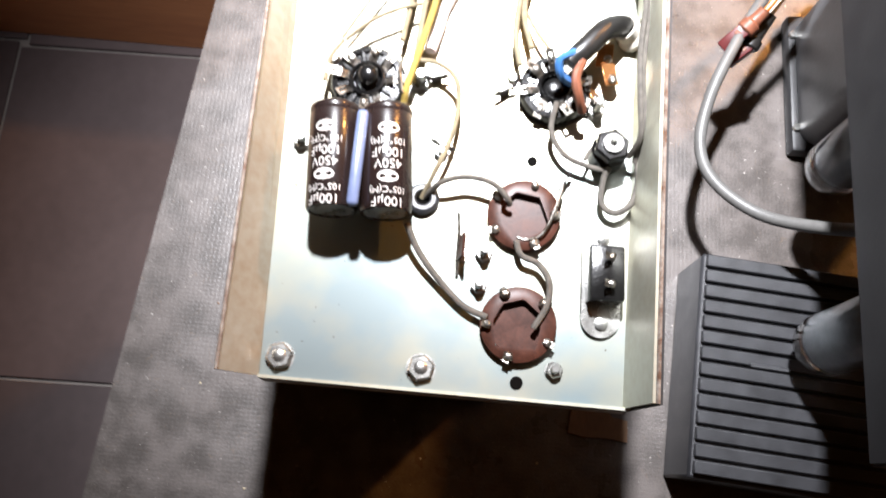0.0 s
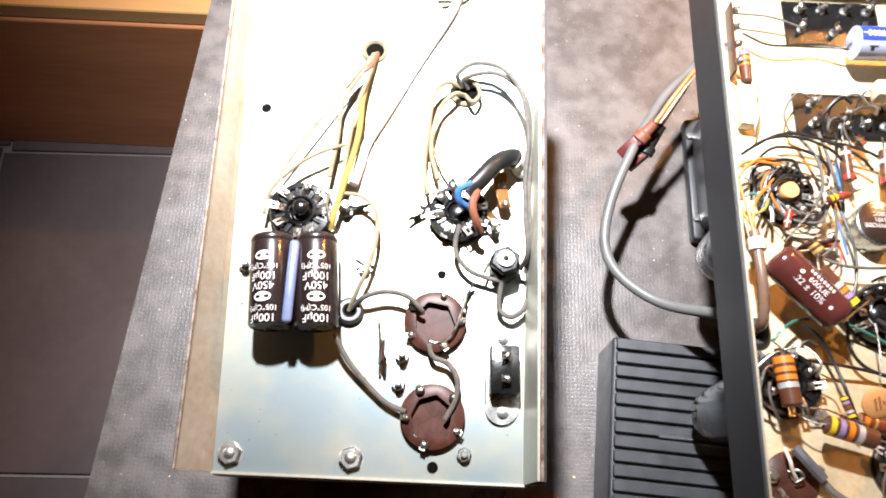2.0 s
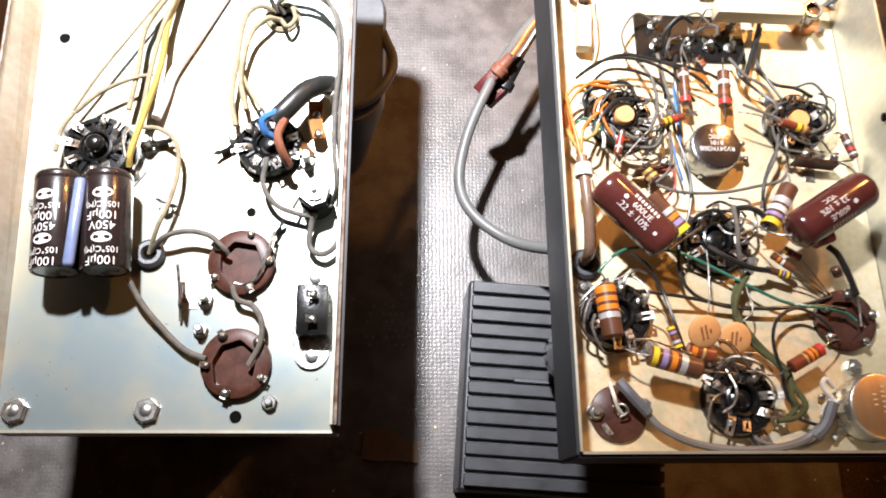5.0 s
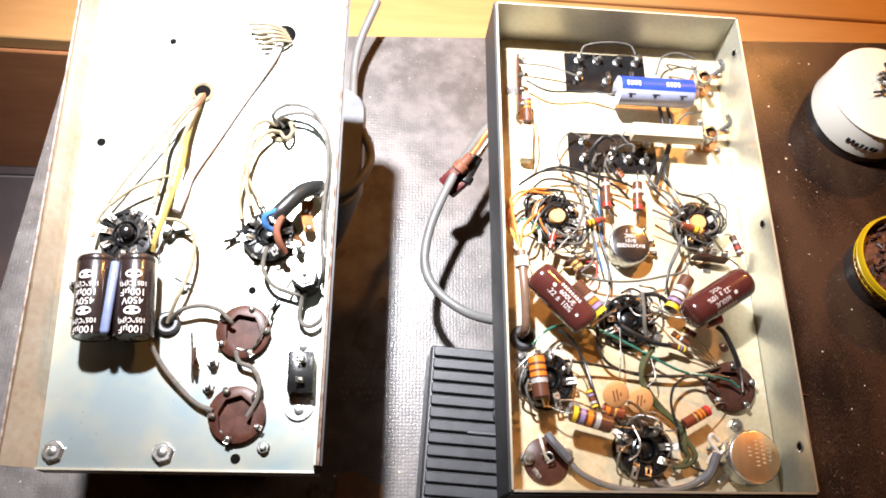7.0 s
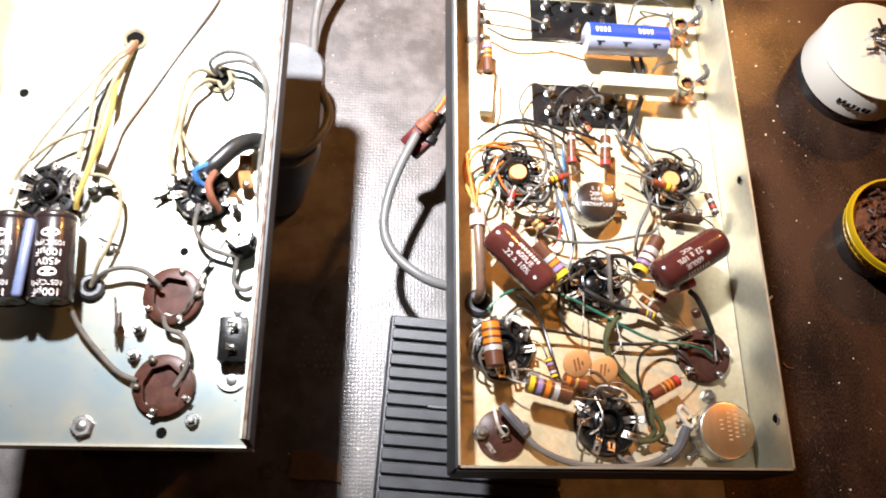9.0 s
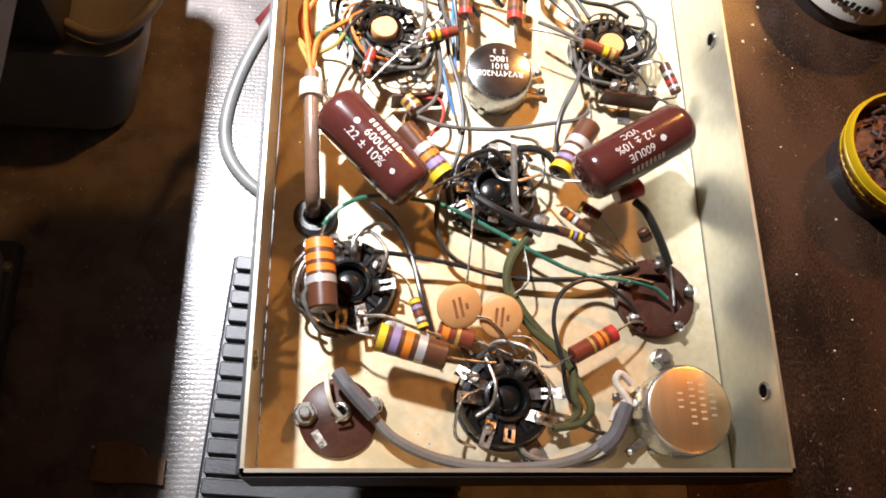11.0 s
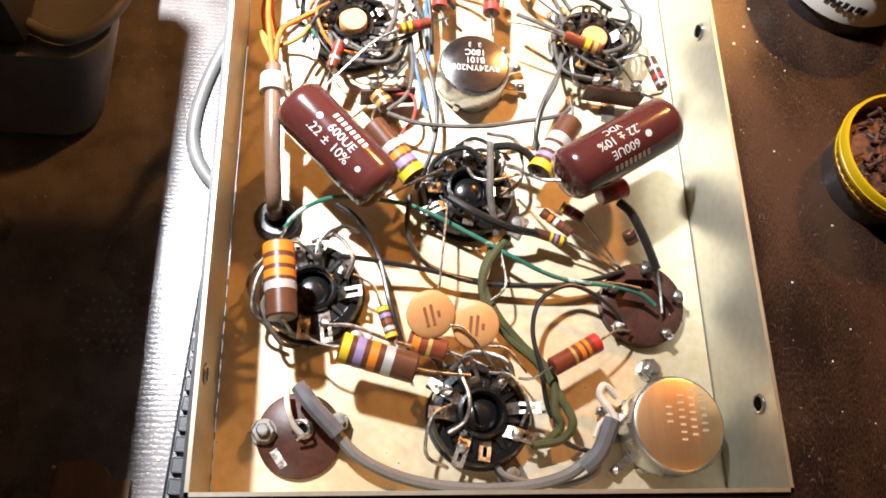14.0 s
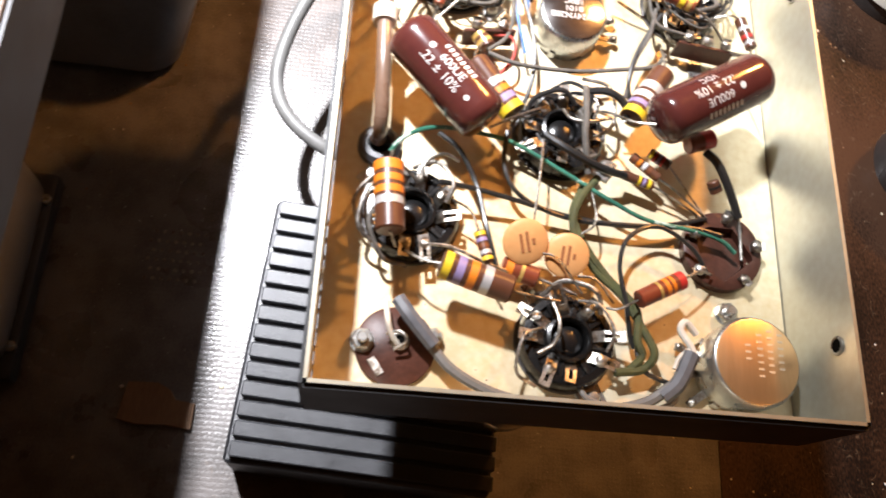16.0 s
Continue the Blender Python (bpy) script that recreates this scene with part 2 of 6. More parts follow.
def worn_varnish(m, scale, high, gloss):
    """Leatherette finish: fine pebble weave, thin scratches, blotched gloss."""
    n, l = m.node_tree.nodes, m.node_tree.links
    b = n["Principled BSDF"]

    def node(kind, **values):
        q = n.new("ShaderNode" + kind)
        for key, v in values.items():
            q.inputs[key.replace("_", " ")].default_value = v
        return q

    def math_(op, a, c):
        q = n.new("ShaderNodeMath")
        q.operation = op
        for k, v in enumerate((a, c)):
            if isinstance(v, (int, float)):
                q.inputs[k].default_value = v
            else:
                l.new(v, q.inputs[k])
        return q.outputs[0]

    def step(v, lo, hi, to=(0.0, 1.0)):
        q = node("MapRange", From_Min=lo, From_Max=hi, To_Min=to[0], To_Max=to[1])
        l.new(v, q.inputs["Value"])
        return q.outputs[0]

    place = n.new("ShaderNodeNewGeometry").outputs["Position"]
    blot = node("TexNoise", Scale=22.0, Detail=6.0)
    l.new(place, blot.inputs["Vector"])
    col = b.inputs["Base Color"].links[0].from_socket
    for k, (sx, sy, sc) in enumerate(((1.0, 0.35, 55.0), (0.4, 1.0, 70.0), (1.0, 0.8, 38.0))):
        mp = node("Mapping", Scale=(sx, sy, 1.0), Rotation=(0.0, 0.0, 0.5 * k))
        l.new(place, mp.inputs["Vector"])
        line = node("TexNoise", Scale=sc, Detail=1.5)
        l.new(mp.outputs[0], line.inputs["Vector"])
        near = step(math_("ABSOLUTE", math_("SUBTRACT", line.outputs["Fac"], 0.5), 0.0), 0.0034, 0.001)
        gaps = node("TexNoise", Scale=130.0 + 40 * k, Detail=3.0)
        l.new(place, gaps.inputs["Vector"])
        mix = n.new("ShaderNodeMix")
        mix.data_type = "RGBA"
        mix.inputs[7].default_value = (0.16, 0.11, 0.07, 1)
        l.new(math_("MULTIPLY", near, step(gaps.outputs["Fac"], 0.52, 0.66, (0.0, 0.55))), mix.inputs[0])
        l.new(col, mix.inputs[6])
        col = mix.outputs[2]
    l.new(col, b.inputs["Base Color"])
    # relief
    cells = node("TexVoronoi", Scale=scale, Randomness=0.3)
    l.new(place, cells.inputs["Vector"])
    bp = node("Bump", Strength=1.0, Distance=high)
    bp.invert = True
    l.new(cells.outputs["Distance"], bp.inputs["Height"])
    l.new(b.inputs["Coat Normal"].links[0].from_node.outputs[0], bp.inputs["Normal"])
    l.new(bp.outputs[0], b.inputs["Coat Normal"])
    l.new(step(blot.outputs["Fac"], 0.35, 0.65, gloss), b.inputs["Coat Roughness"])


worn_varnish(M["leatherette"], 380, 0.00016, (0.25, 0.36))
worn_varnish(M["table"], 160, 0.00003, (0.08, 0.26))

# ---- mesh helpers ----
EMPTY = Matrix.Identity(4)


def thing(name, label, category, place=(0, 0, 0), group="", kind=""):
    ob = new(name)
    ob.empty_display_size = 0.01
    ob.location = place
    return tagged(ob, label, category, group, kind)


def part(name, bm, material, parent=None, label="", smooth=True):
    me = bpy.data.meshes.new(name)
    bmesh.ops.recalc_face_normals(bm, faces=bm.faces)
    if smooth:
        for f in bm.faces:
            f.smooth = True
        for e in bm.edges:
            if len(e.link_faces) == 2 and e.calc_face_angle(0) > 0.7:
                e.smooth = False
    bm.to_mesh(me)
    bm.free()
    me.materials.append(M[material])
    ob = new(name, me)
    if parent is not None:
        ob.parent = parent
        p, off = parent, Vector()
        while p is not None:
            off += p.location
            p = p.parent
        me.transform(Matrix.Translation(-off))
    if label:
        ob["label"] = label
    return ob


def box(bm, size, m=EMPTY, bevel=0.0, seg=1):
    """A box of that size standing on its base at the pose m."""
    made = bmesh.ops.create_cube(bm, size=1, matrix=m @ Matrix.Translation((0, 0, size[2] / 2)) @ Matrix.Diagonal((*size, 1)))
    if bevel:
        edges = list({e for v in made["verts"] for e in v.link_edges})
        bmesh.ops.bevel(bm, geom=edges, offset=bevel, segments=seg, affect="EDGES", profile=0.5)


def lathe(bm, profile, m=EMPTY, seg=24):
    """A turned solid: rows of radius and height, about the pose's z axis."""
    rings = []
    for r, h in profile:
        if r < 1e-7:
            rings.append([bm.verts.new(m @ Vector((0, 0, h)))])
        else:
            rings.append([bm.verts.new(m @ Vector((r * math.cos(2 * math.pi * i / seg), r * math.sin(2 * math.pi * i / seg), h))) for i in range(seg)])
    for a, b in zip(rings, rings[1:]):
        for i in range(seg):
            j = (i + 1) % seg
            vs = [a[i % len(a)], a[j % len(a)], b[j % len(b)], b[i % len(b)]]
            vs = [v for k, v in enumerate(vs) if v not in vs[:k]]
            if len(vs) > 2:
                bm.faces.new(vs)


def along(a, b):
    """A pose at a whose z axis points at b."""
    a, b = Vector(a), Vector(b)
    return Matrix.Translation(a) @ (b - a).to_track_quat("Z", "Y").to_matrix().to_4x4()


def smooth_line(pts, n=6):
    pts = [Vector(p) for p in pts]
    if len(pts) < 3:
        return pts
    ext = [2 * pts[0] - pts[1]] + pts + [2 * pts[-1] - pts[-2]]
    out = []
    for i in range(1, len(ext) - 2):
        p0, p1, p2, p3 = ext[i - 1:i + 3]
        for k in range(n):
            t = k / n
            out.append(0.5 * (2 * p1 + (p2 - p0) * t + (2 * p0 - 5 * p1 + 4 * p2 - p3) * t * t + (3 * p1 - p0 - 3 * p2 + p3) * t ** 3))
    return out + [pts[-1]]


def sweep(bm, pts, r, seg=8, n=6):
    """A round rod of radius r along a smooth line through pts."""
    line = smooth_line(pts, n)
    rings, side = [], None
    for i, p in enumerate(line):
        d = (line[min(i + 1, len(line) - 1)] - line[max(i - 1, 0)]).normalized()
        if side is None:
            side = d.orthogonal().normalized()
        side = (side - d * side.dot(d)).normalized()
        up = d.cross(side)
        rings.append([bm.verts.new(p + r * (math.cos(2 * math.pi * k / seg) * side + math.sin(2 * math.pi * k / seg) * up)) for k in range(seg)])
    for a, b in zip(rings, rings[1:]):
        for k in range(seg):
            bm.faces.new((a[k], a[(k + 1) % seg], b[(k + 1) % seg], b[k]))
    for ring in (rings[0], rings[-1]):
        bm.faces.new(ring)


def blob(bm, p, r, squash=1.0):
    """A small uneven lump of solder."""
    made = bmesh.ops.create_icosphere(bm, subdivisions=2, radius=r, matrix=Matrix.Translation(p) @ Matrix.Diagonal((1, 1, squash, 1)))
    for v in made["verts"]:
        v.co += (v.co - Vector(p)) * 0.35 * noise.noise(v.co * 900)


def slab(bm, corners, thick):
    """A sheet with four corners, as thick as told, below its face."""
    c = [Vector(p) for p in corners]
    nrm = (c[1] - c[0]).cross(c[3] - c[0]).normalized() * thick
    top = [bm.verts.new(p) for p in c]
    low = [bm.verts.new(p - nrm) for p in c]
    bm.faces.new(top)
    bm.faces.new(low[::-1])
    for i in range(4):
        j = (i + 1) % 4
        bm.faces.new((top[i], low[i], low[j], top[j]))


def B():
    return bmesh.new()


# ---- the room ----
FLOOR = -0.66
bm = B(); box(bm, (4.0, 4.0, 0.05), pose(0.2, 0.2, FLOOR - 0.056))
floor = tagged(part("floor", bm, "grout"), "dark slate tiled floor with pale grout", "floor", kind="structure")
bm = B(); box(bm, (0.475, 0.515, 0.005), EMPTY, 0.0015)
tile_mesh = None
for i in range(-2, 5):
    for j in range(-3, 2):
        m = pose(-0.69 + 0.24 + i * 0.48, 0.089 + 0.26 + j * 0.52, FLOOR - 0.005, 0, 0, 1.2)
        if tile_mesh is None:
            first = part("tile", bm, "tile", floor)
            tile_mesh = first.data
            first.matrix_basis = m
        else:
            ob = new("tile", tile_mesh)
            ob.parent, ob.matrix_basis = floor, m
# unseen walls and ceiling, added only to close the room for bounce and reflections
for nm, size, p in (("wall_north", (4.0, 0.1, 2.7), (0.2, 2.2, FLOOR)), ("wall_south", (4.0, 0.1, 2.7), (0.2, -1.8, FLOOR)),
                    ("wall_east", (0.1, 4.1, 2.7), (2.2, 0.2, FLOOR)), ("wall_west", (0.1, 4.1, 2.7), (-1.8, 0.2, FLOOR))):
    bm = B(); box(bm, size, pose(*p))
    tagged(part(nm, bm, "room_shell", smooth=False), "plain room wall, unseen, added to bounce light", "wall", kind="structure")
bm = B(); box(bm, (4.0, 4.0, 0.1), pose(0.2, 0.2, FLOOR + 2.7))
tagged(part("ceiling", bm, "room_shell", smooth=False), "plain ceiling, unseen, added to bounce light", "ceiling", kind="structure")

# low wooden bench along the back, with plank top
bench = thing("wooden_bench", "low bench with red-brown front and pale oak plank top", "bench", (0.2, 0.63, FLOOR))
bm = B(); box(bm, (3.4, 0.03, 0.335), pose(0.2, 0.64, FLOOR), 0.002)
part("front_panel", bm, "panel", bench, "reddish brown wooden front")
for k in range(4):
    bm = B(); box(bm, (3.4, 0.118, 0.025), pose(0.2, 0.688 + 0.122 * k, FLOOR + 0.336), 0.002)
    part("plank", bm, "bench", bench, "pale oak plank")

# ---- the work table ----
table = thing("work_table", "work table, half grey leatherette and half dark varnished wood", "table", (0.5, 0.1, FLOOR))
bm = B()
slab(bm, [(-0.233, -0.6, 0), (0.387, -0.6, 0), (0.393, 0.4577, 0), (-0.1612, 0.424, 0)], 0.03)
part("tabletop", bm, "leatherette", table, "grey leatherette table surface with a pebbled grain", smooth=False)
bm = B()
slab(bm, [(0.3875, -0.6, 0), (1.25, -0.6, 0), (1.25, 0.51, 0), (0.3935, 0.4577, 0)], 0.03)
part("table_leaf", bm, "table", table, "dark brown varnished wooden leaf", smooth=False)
for x, y in ((-0.1, -0.5), (1.15, -0.5), (1.15, 0.4), (-0.1, 0.36)):
    bm = B(); box(bm, (0.06, 0.06, 0.629), pose(x, y, FLOOR), 0.003)
    part("leg", bm, "table", table)

# ---- right chassis: an open steel tray, bottom up ----
X0, X1, Y0, Y1, RZ, RIM = 0.1748, 0.3357, 0.0205, 0.322, 0.164, 0.2
def chassis_right():
    c = thing("amplifier_chassis", "open upturned steel amplifier chassis, plated inside and black outside", "chassis", ((X0 + X1) / 2, (Y0 + Y1) / 2, RZ))
    bm = B(); box(bm, (X1 - X0 - 0.003, Y1 - Y0 - 0.003, 0.0014), pose((X0 + X1) / 2, (Y0 + Y1) / 2, RZ - 0.0014))
    part("plate", bm, "gold", c, "cream-gold passivated steel plate")
    h = RIM - RZ + 0.0014
    def wall(nm, a, b, inward):
        a, b, inward = Vector(a), Vector(b), Vector(inward)
        for k, (m_, name) in enumerate((("zinc_side", "side_wall"), ("black_paint", "outer_skin"))):
            bm = B()
            o = inward * (0.0 if k == 0 else -0.0012)
            p = [a + o, b + o, b + o + Vector((0, 0, h - 0.0015 * k)), a + o + Vector((0, 0, h - 0.0015 * k))]
            slab(bm, p, 0.0011)
            part(name, bm, m_, c, "bare plated inside of the wall" if k == 0 else "black painted outside", smooth=False)
    z = RZ - 0.0014
    wall("front", (X0, Y0, z), (X1, Y0, z), (0, 1, 0))
    wall("right", (X1, Y0, z), (X1, Y1, z), (-1, 0, 0))
    wall("back", (X1, Y1, z), (X0, Y1, z), (0, -1, 0))
    wall("left", (X0, Y1, z), (X0, Y0, z), (1, 0, 0))
    for x, y in ((X1, 0.046), (X1, 0.177), (X1, 0.30), (X0, 0.053), (X0, 0.2)):
        s = -1 if x == X1 else 1
        face = x + s * 0.0013
        bm = B(); lathe(bm, [(0, 0), (0.0024, 0), (0.0024, 0.0004), (0, 0.0004)], along((face, y, 0.1915), (face + s, y, 0.1915)), 16)
        part("screw_hole", bm, "hole_shade", c, "screw hole drawn as a dark disc")
        bm = B(); lathe(bm, [(0.0022, 0), (0.003, 0), (0.003, 0.0004), (0.0026, 0.0007), (0.0022, 0.0005)], along((face, y, 0.1915), (face + s, y, 0.1915)), 16)
        part("hole_lip", bm, "steel", c, "bright burr round the hole")
    return c
chassis_right()

# ---- left chassis: longer, tilted plate with a splayed lip ----
def LZ(x, y):
    return 0.1642 + 0.077 * (x - 0.0335) + 0.03 * (y - 0.0395)
LB = 0.342
def chassis_left():
    c = thing("power_supply_chassis", "upturned zinc-plated steel power supply chassis with a worn splayed lip", "chassis", (0, 0.23, LZ(0, 0.23)))
    P = lambda x, y, d=0.0: (x, y, LZ(x, y) + d)
    bm = B(); slab(bm, [P(-0.0695, 0.0345), P(0.076, 0.0328), P(0.079, LB), P(-0.0815, LB)], 0.0014)
    part("plate", bm, "zinc", c, "iridescent zinc-plated steel plate", smooth=False)
    bm = B(); slab(bm, [(-0.0821, 0.0335, 0.1753), P(-0.0695, 0.0345, -0.0005), P(-0.0815, LB, -0.0005), (-0.0865, LB, 0.183)], 0.0012)
    part("side_lip", bm, "lip", c, "stained splayed side lip", smooth=False)
    bm = B(); slab(bm, [P(0.0762, 0.0328, -0.001), (0.0778, 0.0318, 0.2042), (0.0803, LB, 0.2125), P(0.0788, LB, -0.001)], -0.0011)
    part("side_wall", bm, "zinc_side", c, "plated inside of the wall", smooth=False)
    bm = B(); slab(bm, [P(0.0772, 0.0322, -0.004), (0.0797, 0.0316, 0.2025), (0.0822, LB, 0.211), P(0.0805, LB, -0.004)], 0.0011)
    part("outer_skin", bm, "black_paint", c, "black painted outside", smooth=False)
    bm = B(); slab(bm, [P(-0.0695, 0.0335, -0.012), P(0.0775, 0.0318, -0.012), P(0.0775, 0.0318, 0.003), P(-0.0695, 0.0335, 0.003)], 0.0012)
    part("front_wall", bm, "zinc_side", c, "plated front edge", smooth=False)
    bm = B(); slab(bm, [P(0.079, LB + 0.0005, -0.002), P(-0.0815, LB + 0.0005, -0.002), (-0.0865, LB + 0.0005, 0.183), (0.0803, LB + 0.0005, 0.2125)], 0.0012)
    part("back_wall", bm, "zinc_side", c, "plated back wall", smooth=False)
    for pa, pb in (((-0.0821, 0.0335, 0.1753), (-0.0865, LB, 0.183)), ((0.0788, 0.0317, 0.2038), (0.0813, LB, 0.2118))):
        bm = B(); sweep(bm, [pa, pb], 0.0008, 6)
        part("rim_edge", bm, "rust_edge", c, "rusty worn rim edge")
    for x, y, r in ((0.0335, 0.0395, 0.0026), (0.0345, 0.133, 0.0022), (-0.0647, 0.2268, 0.0026), (-0.03, 0.3, 0.002)):
        bm = B(); lathe(bm, [(0, 0), (r, 0), (r, 0.0004), (0, 0.0004)], pose(x, y, LZ(x, y)), 14)
        part("screw_hole", bm, "hole_shade", c, "round hole drawn as a dark disc")
    return c
chassis_left()

# ---- ribbed rubber block on the table ----
def ribbed_block():
    c = thing("ribbed_block", "black ribbed rubber block lying under the chassis", "rubber block", (0.2, 0.075, 0))
    a = pose(0.152, 0.1372, 0, 0, 0, -4.0)
    bm = B(); box(bm, (0.118, 0.125, 0.0455), a @ pose(0.055, -0.0625, 0), 0.0015)
    part("base", bm, "rubber", c)
    for k in range(14):
        bm = B(); box(bm, (0.1165, 0.0068, 0.004), a @ pose(0.0565, -0.0045 - 0.0088 * k, 0.0452, 5), 0.0006)
        part("rib", bm, "rubber", c)
    bm = B(); box(bm, (0.022, 0.0026, 0.0016), a @ pose(0.036, -0.0608, 0.0485), 0.0005)
    part("tab", bm, "rubber", c, "small raised tab")
    return c
ribbed_block()
bm = B()
rnd = random.Random(9)
edge = [(0.0825, 0.0335), (0.092, 0.031), (0.105, 0.032), (0.117, 0.031), (0.1175, 0.043), (0.109, 0.0445), (0.105, 0.049), (0.0985, 0.0525), (0.085, 0.052), (0.0835, 0.043)]
low = [bm.verts.new((x + rnd.uniform(-0.0006, 0.0006), y + rnd.uniform(-0.0006, 0.0006), 0)) for x, y in edge]
top = [bm.verts.new((v.co.x, v.co.y, 0.003 + rnd.uniform(-0.0006, 0.0006))) for v in low]
bm.faces.new(top)
bm.faces.new(low[::-1])
for k in range(len(edge)):
    q = (k + 1) % len(edge)
    bm.faces.new((low[k], low[q], top[q], top[k]))
tagged(part("cork_scrap", bm, "scrap"), "small worn brown cork scrap on the table", "scrap")

# ---- transformers that the chassis stand on ----
def transformer(x0, x1, y0, y1, z1, label):
    c = thing("transformer", label, "transformer", ((x0 + x1) / 2, (y0 + y1) / 2, 0))
    bm = B(); box(bm, (x1 - x0, y1 - y0, z1 - 0.004), pose((x0 + x1) / 2, (y0 + y1) / 2, 0.004), 0.012, 4)
    part("bell_cover", bm, "trafo", c)
    bm = B(); box(bm, (x1 - x0 + 0.008, y1 - y0 + 0.008, 0.012), pose((x0 + x1) / 2, (y0 + y1) / 2, 0.0), 0.003, 2)
    part("flange", bm, "black_paint", c)
    for x in (x0 - 0.001, x1 + 0.001):
        for y in (y0 + 0.012, y1 - 0.012):
            bm = B(); lathe(bm, [(0.0028, 0), (0.0028, 0.0025), (0, 0.0028)], pose(x, y, 0.012), 6)
            part("bolt", bm, "steel", c)
    return c
transformer(0.222, 0.312, 0.226, 0.318, RZ - 0.0016, "black potted output transformer under the chassis plate")
def mains_transformer():
    c = thing("mains_transformer", "grey enamelled mains transformer with rounded corners under the plate", "transformer", (0.019, 0.29, 0))
    bm = B()
    rings = []
    for z, x0, x1, y0, y1, rr in ((0.0, -0.048, 0.076, 0.228, 0.342, 0.018), (0.005, -0.05, 0.081, 0.224, 0.345, 0.02), (0.045, -0.05, 0.094, 0.24, 0.352, 0.022), (0.05, -0.047, 0.092, 0.243, 0.35, 0.022)):
        ring = []
        for cx, cy, a0 in ((x1 - rr, y1 - rr, 0), (x0 + rr, y1 - rr, 90), (x0 + rr, y0 + rr, 180), (x1 - rr, y0 + rr, 270)):
            for k in range(8):
                a = radians(a0 + 90 * k / 7)
                ring.append(bm.verts.new((cx + rr * math.cos(a), cy + rr * math.sin(a), z)))
        rings.append(ring)
    for lo_, hi_ in zip(rings, rings[1:]):
        for k in range(len(lo_)):
            q = (k + 1) % len(lo_)
            bm.faces.new((lo_[k], lo_[q], hi_[q], hi_[k]))
    bm.faces.new(rings[0][::-1])
    bm.faces.new(rings[-1])
    part("end_bell", bm, "trafo", c)
    bm = B(); box(bm, (0.11, 0.085, 0.106), pose(0.0, 0.29, 0.051), 0.004, 2)
    part("core", bm, "black_paint", c)
    return c
mains_transformer()
transformer(-0.05, 0.03, 0.05, 0.15, 0.152, "grey choke with rounded corners under the plate")

# ---- makers of electronic parts ----
BANDS = {"o": "orange", "y": "yellow", "v": "violet", "s": "silver", "g": "goldb", "r": "red", "k": "black", "b": "brownb", "w": "print_"}


def resistor(a, b, r, bands, label, body="res_brown", leads=()):
    """A carbon resistor from a to b: rounded body, colour bands, tinned leads."""
    c = thing("resistor", label, "resistor", (Vector(a) + Vector(b)) / 2)
    m, ln = along(a, b), (Vector(b) - Vector(a)).length
    bm = B(); e = r * 0.12
    lathe(bm, [(0, 0), (r - e, 0), (r, e), (r, ln - e), (r - e, ln), (0, ln)], m, 22)
    core = part("body", bm, body, c)
    for k, (s0, s1, code) in enumerate(bands):
        bm = B(); q = r + 0.00012
        lathe(bm, [(r - 0.0003, s0 * ln), (q, s0 * ln), (q, s1 * ln), (r - 0.0003, s1 * ln)], m, 22)
        part("colour_band", bm, BANDS[code], core)
    for ld in leads:
        bm = B(); sweep(bm, ld, 0.00045, 7, 5)
        part("lead", bm, "tin", c)
    return c


def bands4(codes, start=0.06, width=0.11, gap=0.07):
    return [(start + k * (width + gap), start + k * (width + gap) + width, code) for k, code in enumerate(codes)]


def wire(material, r, pts, label, name="wire", seg=8):
    bm = B(); sweep(bm, pts, r, seg, 7)
    return tagged(part(name, bm, material), label, name)


def lug(bm, m, w=0.0026, ln=0.006, t=0.0004):
    """A slotted solder lug standing up from the pose and bent outwards."""
    h = ln * 0.45
    box(bm, (w, t, h), m)
    for s in (-1, 1):
        box(bm, (w * 0.32, t, ln - h), m @ pose(s * w * 0.34, 0, h, -28) , 0.0)
    box(bm, (w, t, ln * 0.16), m @ pose(0, (ln - h) * 0.42, ln * 0.88, -28))


